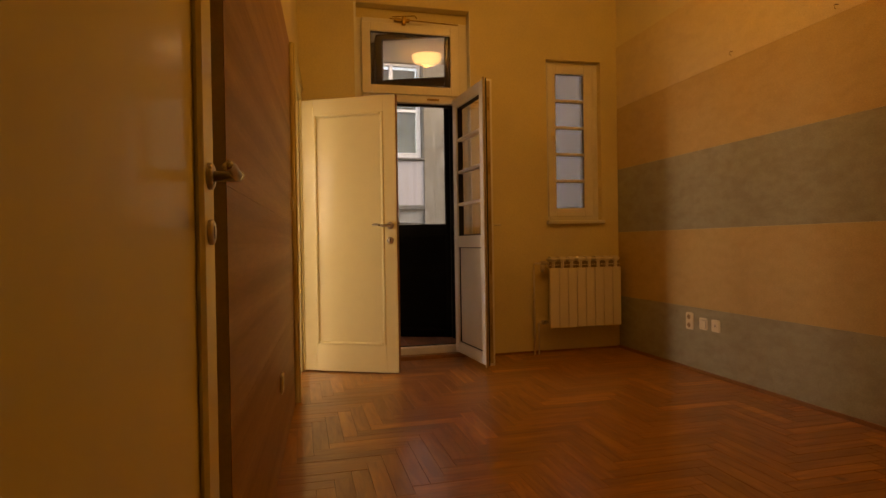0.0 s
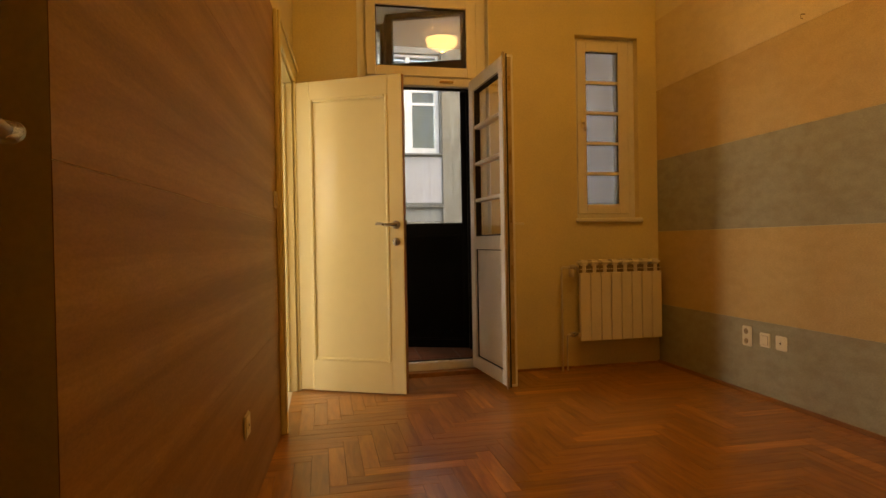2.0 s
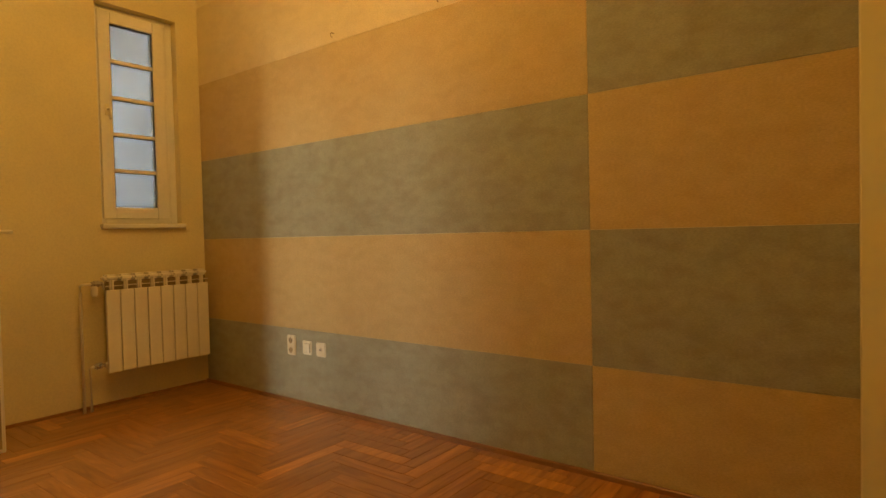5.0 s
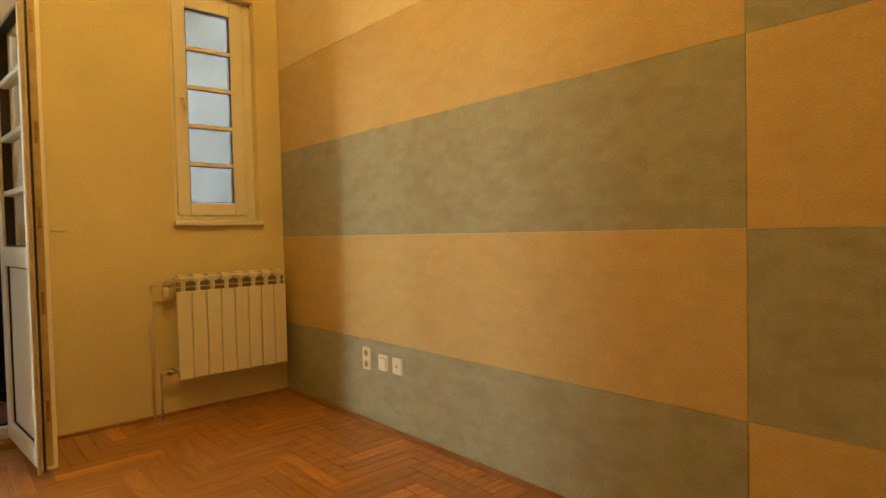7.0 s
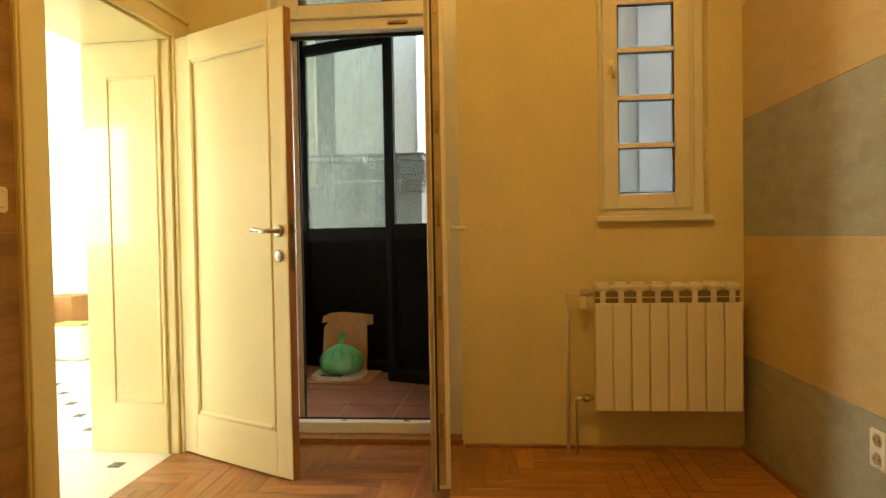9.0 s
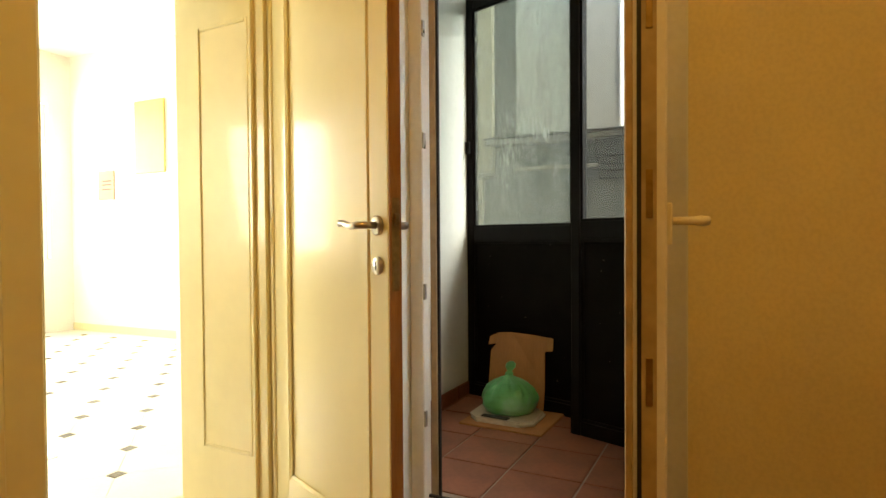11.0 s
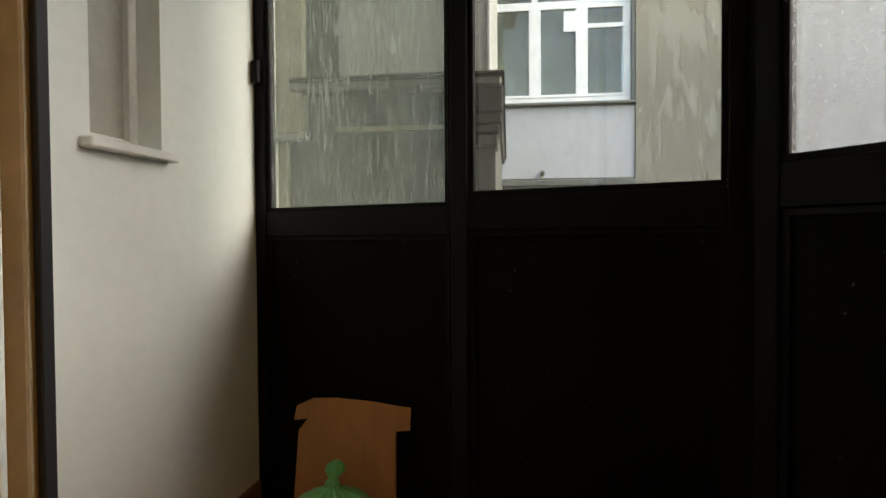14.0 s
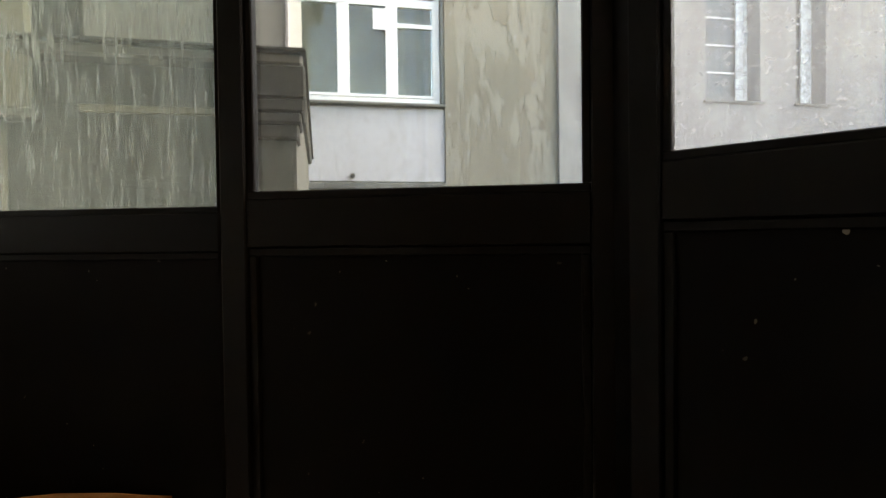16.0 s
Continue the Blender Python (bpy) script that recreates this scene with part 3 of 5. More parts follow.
part("stop_gasket", boxes((1.2115, 1.219, FY + 0.078, FY + 0.092, 0.032, 2.10), bevel=0.001), M_GASKET, bd, "dark rubber stop strip")
part("jamb", boxes((1.968, 2.043, FY, FY + 0.07, 0.03, 2.70), bevel=0.004), M_PVC, bd)
part("threshold", boxes((1.188, 1.968, FY, FY + 0.07, 0.03, 0.088), bevel=0.004), M_PVC, bd)
part("threshold_gasket", boxes((1.18, 1.966, FY + 0.045, FY + 0.056, 0.088, 0.096)), M_GASKET, bd)
part("transom_rail", boxes((1.188, 1.968, FY, FY + 0.07, 2.045, 2.11), bevel=0.004), M_PVC, bd)
part("head", boxes((1.188, 1.968, FY, FY + 0.07, 2.655, 2.70), bevel=0.004), M_PVC, bd)
part("stop_strip", boxes((1.951, 1.9675, FY + 0.05, FY + 0.066, 0.0885, 2.0445), (1.1885, 1.950, FY + 0.05, FY + 0.066, 2.028, 2.0445), bevel=0.001), M_GASKET, bd, "dark rubber stop strip")
part("transom_sash", frame_bars(1.182, 1.964, 2.105, 2.66, 0.068, FY - 0.02, FY + 0.03), M_PVC, bd)
part("transom_gasket", frame_bars(1.25, 1.896, 2.173, 2.592, 0.008, FY - 0.004, FY + 0.01, 0.001), M_GASKET, bd)
g = part("transom_pane", boxes((1.25, 1.896, FY + 0.004, FY + 0.010, 2.173, 2.592)), M_GLASS, bd, "clear pane")
g.visible_shadow = False
bm = bmesh.new()
tube(bm, [(1.40, FY - 0.045, 2.685), (1.955, FY - 0.045, 2.672)], 0.005)
box(bm, 1.44, 1.56, FY - 0.05, FY - 0.02, 2.668, 2.692, bevel=0.003)
box(bm, 1.50, 1.53, FY - 0.055, FY - 0.02, 2.645, 2.705, bevel=0.003)
tube(bm, [(1.42, FY - 0.04, 2.70), (1.60, FY - 0.045, 2.72), (1.62, FY - 0.045, 2.70)], 0.004)
part("transom_opener", bm, M_BRASS, bd, "brass transom opening rod")
bm = boxes((1.70, 1.80, FY - 0.014, FY, 2.066, 2.082), bevel=0.003)
part("drain_cap", bm, M_BRASS, bd)
structure(finish("wall_lintel", boxes((DX0 + 0.001, DX1 - 0.001, FY + 0.02, 6.384, 2.701, DZ1 - 0.0005)), M_WALL), "cream plaster under the lintel above the transom light")
for z in (0.35, 0.80, 1.33, 1.72):
    part("striker_plate", boxes((1.186, 1.194, FY + 0.014, FY + 0.029, z, z + 0.055), bevel=0.001), M_CHROME, bd)
for x in (1.42, 1.74):
    part("striker_plate", boxes((x, x + 0.03, FY + 0.015, FY + 0.03, 0.086, 0.092), bevel=0.001), M_CHROME, bd)
rl = empty("reveal_lining", pose(0, 0, 0))
tagged(rl, "smooth white painted lining of the balcony door reveal", "door reveal")
part("side_lining", boxes((DX0 + 0.0005, DX0 + 0.018, YB - 0.002, FY + 0.06, 0.031, DZ1 - 0.001)), M_BALCWALL, rl)
part("side_lining", boxes((DX1 - 0.006, DX1 - 0.0005, YB - 0.002, FY - 0.001, 0.031, DZ1 - 0.001)), M_BALCWALL, rl)
board = finish("threshold_board", boxes((DX0 + 0.003, DX1 - 0.003, YB + 0.004, FY + 0.06, -0.008, 0.03), bevel=0.003), M_SKIRT)
tagged(board, "brown wooden board under the white balcony door frame", "threshold board")

# casement, hinged at the far jamb and opened into the room
hx, hy, ex, ey = 1.975, 6.285, 2.028, 5.64
CL = math.hypot(ex - hx, ey - hy)
cas = empty("balcony_door_leaf", pose(hx, hy, 0, 0, 0, math.degrees(math.atan2(ey - hy, ex - hx))))
tagged(cas, "open white plastic balcony door leaf with four panes over a panel", "balcony door")
# local x runs from hinge to free edge, y = 0 faces the lit side
Y0, Y1 = -0.07, -0.005
ZB, ZT, W = 0.045, 2.075, 0.085
part("stile", boxes((0.0, W, Y0, Y1, ZB, ZT), bevel=0.004), M_PVC, cas)
part("stile", boxes((CL - W, CL, Y0, Y1, ZB, ZT), bevel=0.004), M_PVC, cas)
part("bottom_rail", boxes((W, CL - W, Y0, Y1, ZB, ZB + W), bevel=0.004), M_PVC, cas)
part("top_rail", boxes((W, CL - W, Y0, Y1, ZT - W, ZT), bevel=0.004), M_PVC, cas)
part("middle_rail", boxes((W, CL - W, Y0, Y1, 0.885, 0.975), bevel=0.004), M_PVC, cas)
part("lower_panel", boxes((W, CL - W, Y0 + 0.02, Y1 - 0.02, ZB + W, 0.885), bevel=0.002), M_PVC, cas)
part("panel_gasket", frame_bars(W, CL - W, ZB + W, 0.885, 0.006, Y0 + 0.012, Y1 - 0.014, 0.001), M_GASKET, cas)
part("glass_gasket", frame_bars(W, CL - W, 0.975, ZT - W, 0.008, Y0 + 0.012, Y1 - 0.014, 0.001), M_GASKET, cas)
zz = [0.975, 1.225, 1.48, 1.735, ZT - W]
for k in range(3):
    part("muntin", boxes((W, CL - W, Y0 + 0.008, Y1 - 0.008, zz[k + 1] - 0.012, zz[k + 1] + 0.012), bevel=0.003), M_PVC, cas)
for k in range(4):
    g = part("pane", boxes((W + 0.002, CL - W - 0.002, -0.040, -0.036, zz[k] + (0.012 if k else 0), zz[k + 1] - (0.012 if k < 3 else 0))), M_GLASS, cas)
    g.visible_shadow = False
part("rebate", boxes((CL - 0.002, CL + 0.006, Y0 + 0.02, Y1 - 0.018, ZB + 0.02, ZT - 0.02)), M_OLDPVC, cas, "yellowed rebate with steel lock strip")
part("overlap_lip", boxes((CL - 0.001, CL + 0.014, Y1 - 0.075, Y1 - 0.060, ZB - 0.008, ZT + 0.008), bevel=0.002), M_OLDPVC, cas)
part("lip_gasket", boxes((CL + 0.006, CL + 0.010, Y0 + 0.012, Y0 + 0.02, ZB, ZT)), M_GASKET, cas)
for z in (0.25, 0.7, 1.05, 1.4, 1.85):
    part("lock_strip", boxes((CL + 0.004, CL + 0.009, Y0 + 0.028, Y0 + 0.040, z, z + 0.09), bevel=0.001), M_BRASS, cas)



def lever_handle(parent, x, y, z, side, toward, material, long=0.115, curved=True):
    """Round rose and curved lever; side is the sign of y it stands out on, toward the sign of x its grip points in."""
    h = part("handle", lathe(bmesh.new(), [(0.0255, 0.0), (0.0255, 0.007 * side), (0.021, 0.010 * side)], (x, y, z), "y", 24), material, parent, "nickel door handle", True)
    bm = bmesh.new()
    if curved:
        pts = [(x, y + side * 0.008, z), (x, y + side * 0.048, z), (x + toward * 0.012, y + side * 0.056, z), (x + toward * 0.045, y + side * 0.057, z - 0.002), (x + toward * 0.08, y + side * 0.056, z + 0.006), (x + toward * (long - 0.01), y + side * 0.053, z + 0.008), (x + toward * long, y + side * 0.05, z + 0.003)]
        tube(bm, pts, [0.010, 0.010, 0.0105, 0.009, 0.0085, 0.008, 0.006], 14)
    else:
        tube(bm, [(x, y + side * 0.008, z), (x, y + side * 0.04, z), (x, y + side * 0.048, z - 0.01), (x, y + side * 0.048, z - long)], [0.008, 0.008, 0.009, 0.008], 12)
    part("lever", bm, material, h, "", True)
    return h


def keyhole(parent, x, y, z, side, material):
    k = part("keyhole_plate", lathe(bmesh.new(), [(0.024, 0.0), (0.024, 0.006 * side), (0.020, 0.009 * side)], (x, y, z), "y", 24), material, parent, "", True)
    part("keyhole", boxes((x - 0.003, x + 0.003, y + side * 0.0088, y + side * 0.0098, z - 0.012, z + 0.012)), M_DARK, k)


# plastic handle of the casement on its far side, pointing to the wall side
bm = boxes((CL - 0.055, CL - 0.025, Y1 - 0.001 + 0.0, Y1 + 0.010, 1.00, 1.08), bevel=0.003)
hh = part("handle", bm, M_PLASTIC, cas, "ivory plastic window handle")
bm = bmesh.new()
tube(bm, [(CL - 0.04, Y1 + 0.008, 1.045), (CL - 0.04, Y1 + 0.048, 1.045), (CL - 0.045, Y1 + 0.06, 1.045), (CL - 0.05, Y1 + 0.075, 1.045)], [0.008, 0.008, 0.010, 0.008], 12)
part("grip", bm, M_PLASTIC, hh, "", True)

# ---- narrow window ----
nw = empty("narrow_window", pose(0, 0, 0))
tagged(nw, "narrow white plastic window of five stacked panes above the radiator", "window", "", "")
part("window_frame", frame_bars(WX0 + 0.001, WX1 - 0.001, WZ0 + 0.001, WZ1 - 0.001, 0.045, YB + 0.055, YB + 0.12), M_PVC, nw)
part("frame_filler", boxes((WX1 - 0.085, WX1 - 0.046, YB + 0.058, YB + 0.12, WZ0 + 0.046, WZ1 - 0.046), bevel=0.003), M_PVC, nw)
part("sash", frame_bars(WX0 + 0.03, WX1 - 0.065, WZ0 + 0.03, WZ1 - 0.03, 0.072, YB + 0.04, YB + 0.10), M_PVC, nw)
GX0, GX1, GZ0, GZ1 = 2.802, 3.063, 1.205, 2.335
part("sash_gasket", frame_bars(GX0, GX1, GZ0, GZ1, 0.006, YB + 0.05, YB + 0.06, 0.001), M_GASKET, nw)
mz = [GZ0 + (GZ1 - GZ0) * k / 5 for k in range(6)]
for k in range(1, 5):
    mt = part("muntin", boxes((GX0, GX1, YB + 0.046, YB + 0.066, mz[k] - 0.011, mz[k] + 0.011), bevel=0.002), M_PVC, nw)
    part("muntin_seal", boxes((GX0, GX1, YB + 0.062, YB + 0.07, mz[k] - 0.015, mz[k] - 0.0112)), M_GASKET, mt)
for k in range(5):
    g = part("pane", boxes((GX0, GX1, YB + 0.072, YB + 0.076, mz[k] + 0.001, mz[k + 1] - 0.001)), M_FROST, nw, "hazy glass")
    g.visible_shadow = False
part("window_sill", boxes((WX0 - 0.012, WX1 + 0.012, YB - 0.035, YB + 0.055, WZ0 - 0.032, WZ0 - 0.002), bevel=0.005), M_PVC, nw)
bm = boxes((WX0 + 0.055, WX0 + 0.083, YB + 0.032, YB + 0.040, 1.765, 1.835), bevel=0.003)
hn = part("handle", bm, M_PLASTIC, nw)
bm = bmesh.new()
tube(bm, [(WX0 + 0.069, YB + 0.034, 1.80), (WX0 + 0.069, YB - 0.004, 1.80), (WX0 + 0.069, YB - 0.010, 1.79), (WX0 + 0.069, YB - 0.010, 1.735)], [0.007, 0.007, 0.009, 0.008], 12)
part("grip", bm, M_PLASTIC, hn, "", True)

# ---- radiator ----
rad = empty("radiator", pose(2.652, 6.085, 0.215))
tagged(rad, "white enamelled eight-section aluminium radiator under the narrow window", "radiator")
RW, RH, NS = 0.645, 0.578, 8
for k in range(NS):
    x0 = k * RW / NS
    w = RW / NS - 0.0035
    bm = bmesh.new()
    box(bm, x0, x0 + w, 0.0, 0.012, 0.0, RH - 0.090, bevel=0.004)
    box(bm, x0 + w / 2 - 0.012, x0 + w / 2 + 0.012, 0.012, 0.085, 0.02, RH - 0.03, bevel=0.003)
    box(bm, x0, x0 + w, 0.004, 0.088, RH - 0.040, RH, bevel=0.014, seg=3)
    box(bm, x0 + w / 2 - 0.004, x0 + w / 2 + 0.004, 0.004, 0.02, RH - 0.095, RH - 0.03, bevel=0.001)
    box(bm, x0, x0 + w, 0.006, 0.010, RH - 0.068, RH - 0.064)
    box(bm, x0, x0 + w, 0.034, 0.07, RH - 0.085, RH - 0.045, bevel=0.01)
    box(bm, x0 - 0.0002, x0 + w, 0.03, 0.07, 0.02, 0.06, bevel=0.01)
    part("section", bm, M_RAD, rad)
# Solid dark sheet behind the slots, painted as their shade.
part("top_slot", boxes((0.004, RW - 0.008, 0.024, 0.029, RH - 0.092, RH - 0.038)), M_SLOT, rad, "dark sheet standing in for shade in the convection slots")
for z, nm in ((RH - 0.05, "top_valve"), (0.045, "bottom_valve")):
    bm = bmesh.new()
    tube(bm, [(-0.045, 0.05, z), (0.0, 0.05, z)], 0.011)
    lathe(bm, [(0.016, -0.05), (0.019, -0.045), (0.019, -0.02), (0.016, -0.015)], (0.0, 0.05, z), "x", 8)
    tube(bm, [(-0.045, 0.05, z), (-0.06, 0.05, z)], 0.014, 8)
    part(nm, bm, M_CHROME, rad, "tarnished nickel valve")
bm = bmesh.new()
tube(bm, [(-0.06, 0.05, RH - 0.05), (-0.107, 0.05, RH - 0.05), (-0.117, 0.052, RH - 0.058), (-0.117, 0.055, RH - 0.10), (-0.117, 0.055, -0.222)], 0.0085)
part("supply_pipe", bm, M_RAD, rad, "painted heating pipe", True)
bm = bmesh.new()
tube(bm, [(-0.06, 0.05, 0.045), (-0.074, 0.05, 0.043), (-0.079, 0.055, 0.03), (-0.079, 0.055, -0.222)], 0.0085)
part("return_pipe", bm, M_RAD, rad, "painted heating pipe", True)
part("valve_head", lathe(bmesh.new(), [(0.016, 0.0), (0.019, -0.01), (0.019, -0.05), (0.013, -0.06)], (-0.045, 0.05, RH - 0.062), "z", 12), M_RAD, rad, "", True)

# ---- inner door to the hall: casing, reveal lining and leaf ----
cs = empty("door_casing", LEFT)
tagged(cs, "cream painted wooden door casing with panelled deep reveal", "door casing")


def lbox(*a, bevel=0.004):
    """A box given in the left wall's frame: distance into the room first, then along."""
    return boxes(a, bevel=bevel)


part("architrave", lbox(0.002, 0.022, KY0 - 0.115, KY0 + 0.004, 0.0, KZ + 0.115), M_TRIM, cs)
part("architrave_moulding", lbox(0.022, 0.034, KY0 - 0.112, KY0 - 0.085, 0.0, KZ + 0.112), M_TRIM, cs)
part("architrave", lbox(0.002, 0.022, KY1 - 0.004, KY1 + 0.112, 0.0, KZ + 0.115), M_TRIM, cs)
part("architrave_head", lbox(0.002, 0.022, KY0 + 0.004, KY1 - 0.004, KZ - 0.004, KZ + 0.115), M_TRIM, cs)
part("architrave_moulding", lbox(0.022, 0.034, KY0 - 0.085, KY1 + 0.112, KZ + 0.085, KZ + 0.112), M_TRIM, cs)
for y0, y1 in ((KY0 - 0.0, KY0 + 0.018), (KY1 - 0.018, KY1)):
    part("reveal_lining", lbox(-0.45, 0.0, y0, y1, 0.0, KZ - 0.018, bevel=0.002), M_TRIM, cs)
part("reveal_head", lbox(-0.45, 0.0, KY0, KY1, KZ - 0.018, KZ, bevel=0.002), M_TRIM, cs)
part("reveal_moulding", boxes((-0.33, -0.315, KY1 - 0.024, KY1 - 0.017, 0.24, 1.80), (-0.085, -0.07, KY1 - 0.024, KY1 - 0.017, 0.24, 1.80), (-0.315, -0.085, KY1 - 0.024, KY1 - 0.017, 0.24, 0.255), (-0.315, -0.085, KY1 - 0.024, KY1 - 0.017, 1.785, 1.80), bevel=0.003), M_TRIM, cs)
part("door_stop", boxes((-0.06, -0.045, KY1 - 0.032, KY1 - 0.0185, 0.0, KZ - 0.02), (-0.06, -0.045, KY0 + 0.0185, KY0 + 0.032, 0.0, KZ - 0.02), bevel=0.002), M_TRIM, cs)
part("far_architrave", boxes((-0.47, -0.45, KY0 - 0.10, KY0 + 0.002, 0.0, KZ + 0.1), (-0.47, -0.45, KY1 - 0.002, KY1 + 0.10, 0.0, KZ + 0.1), (-0.47, -0.45, KY0, KY1, KZ, KZ + 0.1), bevel=0.004), M_TRIM, cs)


def panel_door(name, origin, to, height, label, handle_side=1, hinge_z=(0.22, 1.0, 1.75), grip=1.05):
    """Painted one-panel door leaf from hinge point origin to free edge to. Its face y = 0 looks to local -y."""
    L = math.hypot(to[0] - origin[0], to[1] - origin[1])
    a = math.degrees(math.atan2(to[1] - origin[1], to[0] - origin[0]))
    d = empty(name, pose(origin[0], origin[1], 0, 0, 0, a))
    tagged(d, label, "door")
    z0, z1, T, SW = 0.008, height, 0.04, 0.095
    bot, top = 0.20, 0.115
    part("stile", boxes((0, SW, 0, T, z0, z1), bevel=0.003), M_DOOR, d)
    part("stile", boxes((L - SW, L - 0.003, 0, T, z0, z1), bevel=0.003), M_DOOR, d)
    part("bottom_rail", boxes((SW, L - SW, 0.0005, T - 0.0005, z0, bot)), M_DOOR, d)
    part("top_rail", boxes((SW, L - SW, 0.0005, T - 0.0005, z1 - top, z1)), M_DOOR, d)
    part("panel", boxes((SW, L - SW, 0.012, T - 0.012, bot, z1 - top)), M_DOOR, d)
    for y0, y1 in ((-0.004, 0.012), (T - 0.012, T + 0.004)):
        part("panel_moulding", frame_bars(SW - 0.004, L - SW + 0.004, bot - 0.004, z1 - top + 0.004, 0.025, y0, y1, 0.0075), M_DOOR, d)
    part("edge_band", boxes((L - 0.003, L, 0.002, T - 0.002, z0, z1)), M_EDGEWOOD, d, "bare brown wooden leaf edge")
    lk = part("lock_plate", boxes((L - 0.001, L + 0.0015, T / 2 - 0.011, T / 2 + 0.011, grip - 0.17, grip + 0.07), bevel=0.0006), M_BRASS, d)
    part("latch", boxes((L + 0.001, L + 0.011, T / 2 - 0.007, T / 2 + 0.007, grip + 0.0, grip + 0.03), bevel=0.002), M_BRASS, lk)
    for y, sd in ((0.0, -1), (T, 1)):
        lever_handle(d, L - 0.05, y, grip, sd, -1, M_CHROME)
        keyhole(d, L - 0.05, y, grip - 0.105, sd, M_CHROME)
    for z in hinge_z:
        bm = bmesh.new()
        tube(bm, [(-0.004, -0.006, z), (-0.004, -0.006, z + 0.09)], 0.007, 12)
        part("hinge", bm, M_TRIM, d, "", True)
    return d


panel_door("inner_door_leaf", (0.712, 6.095), (1.356, 5.777), 1.972, "open glossy cream painted one-panel door by the hall doorway")
panel_door("entry_door_leaf", (0.482, 2.080), (0.5286, 2.975), 1.985, "open glossy cream painted entry door folded into a niche")

# entry casing
ec = empty("entry_door_casing", pose(0, 0, 0))
tagged(ec, "cream painted casing of the entry doorway", "door casing")
part("jamb_lining", boxes((0.502, 0.52, 1.925, 2.065, 0.0, 2.06), (1.34, 1.358, 1.925, 2.065, 0.0, 2.06), bevel=0.002), M_TRIM, ec)
part("head_lining", boxes((0.502, 1.358, 1.925, 2.065, 2.06, 2.078), bevel=0.002), M_TRIM, ec)
part("architrave", boxes((1.342, 1.45, 2.062, 2.08, 0.0, 2.15), bevel=0.004), M_TRIM, ec)
rt = finish("side_door_casing", boxes((XR - 0.02, XR + 0.002, 2.42, 2.528, 0.0, 2.15), bevel=0.004), M_TRIM)
tagged(rt, "cream painted casing strip at the end of the striped wall", "door casing")

# ---- switches, sockets, hooks ----


def switch(name, m, label, kind):
    s = empty(name, m)
    tagged(s, label, "switch" if kind != "socket" else "socket")
    w, h = (0.082, 0.082) if kind != "socket" else (0.080, 0.120)
    bm = bmesh.new()
    box(bm, -w / 2, w / 2, -0.010, 0.0, -h / 2, h / 2, bevel=0.006, seg=2)
    part("plate", bm, M_PLASTIC, s)
    if kind == "rocker":
        # Dark plate a little larger than the rocker, painted as the gap's shade.
        part("rocker_gap", boxes((-0.0262, 0.0262, -0.0106, -0.0098, -0.0262, 0.0262)), M_SLOT, s, "thin dark plate standing in for the shaded gap round the rocker")
        part("rocker", boxes((-0.025, 0.025, -0.014, -0.0107, -0.025, 0.025), bevel=0.0015), M_PLASTIC, s)
    elif kind == "socket":
        for z in (-0.029, 0.029):
            r = part("outlet", lathe(bmesh.new(), [(0.024, -0.0105), (0.022, -0.0125), (0.019, -0.0105)], (0, 0, z), "y", 20), M_PLASTIC, s)
            part("pin_hole", boxes((-0.013, -0.008, -0.0132, -0.0126, z - 0.003, z + 0.003), (0.008, 0.013, -0.0132, -0.0126, z - 0.003, z + 0.003)), M_DARK, r)
            part("well", lathe(bmesh.new(), [(0.017, -0.0126), (0.017, -0.0129)], (0, 0, z), "y", 20), M_OLDPVC, r)
    else:
        part("centre_disc", lathe(bmesh.new(), [(0.014, -0.010), (0.012, -0.013)], (0, 0, 0), "y", 20), M_PLASTIC, s)
        part("jack", lathe(bmesh.new(), [(0.005, -0.013), (0.005, -0.0135)], (0, 0, 0), "y", 12), M_DARK, s)
    return s


RWALL = lambda y, z: pose(XR - 0.0015, y, z, 0, 0, -90)
switch("double_socket", RWALL(5.288, 0.345), "ivory plastic double socket on the grey green wallpaper", "socket")
switch("side_switch", RWALL(5.145, 0.342), "ivory plastic rocker switch beside the double socket", "rocker")
switch("aerial_outlet", RWALL(5.025, 0.342), "ivory plastic aerial outlet beside the rocker switch", "jack")
LWALL = lambda y, z: LEFT @ pose(0.0015, y, z, 0, 0, 90)
switch("wall_switch", LWALL(5.150, 1.155), "ivory plastic rocker switch on brown wallpaper beside the door casing", "rocker")
switch("low_socket", LWALL(4.322, 0.333), "ivory plastic outlet low on brown wallpaper", "jack")
for y, z in ((4.85, 2.095), (4.12, 2.095)):
    bm = bmesh.new()
    tube(bm, [(0, 0, 0), (-0.02, 0, 0), (-0.028, 0, -0.008), (-0.026, 0, -0.02), (-0.016, 0, -0.024)], 0.0022, 8)
    hk = finish("wall_hook", bm, M_BRASS, matrix=pose(XR, y, z), smooth=True)
    tagged(hk, "small metal screw hook in the side wall", "hook", "hooks on the side wall")
bm = boxes((2.06, 2.10, YB - 0.012, YB + 0.001, 2.93, 2.98), bevel=0.004)
tagged(finish("pipe_cover", bm, M_BRASS), "small brown cover plate high on the back wall", "cover plate")

# ---- skirtings ----
structure(finish("baseboard", boxes((XR - 0.02, XR - 0.002, 2.53, YB - 0.001, -0.009, 0.022), bevel=0.004), M_SKIRT), "low oak strip along the side wall")
structure(finish("baseboard", boxes((DX1 + 0.005, XR - 0.021, YB - 0.018, YB - 0.001, -0.009, 0.016), bevel=0.004), M_SKIRT), "low oak strip along the back wall")
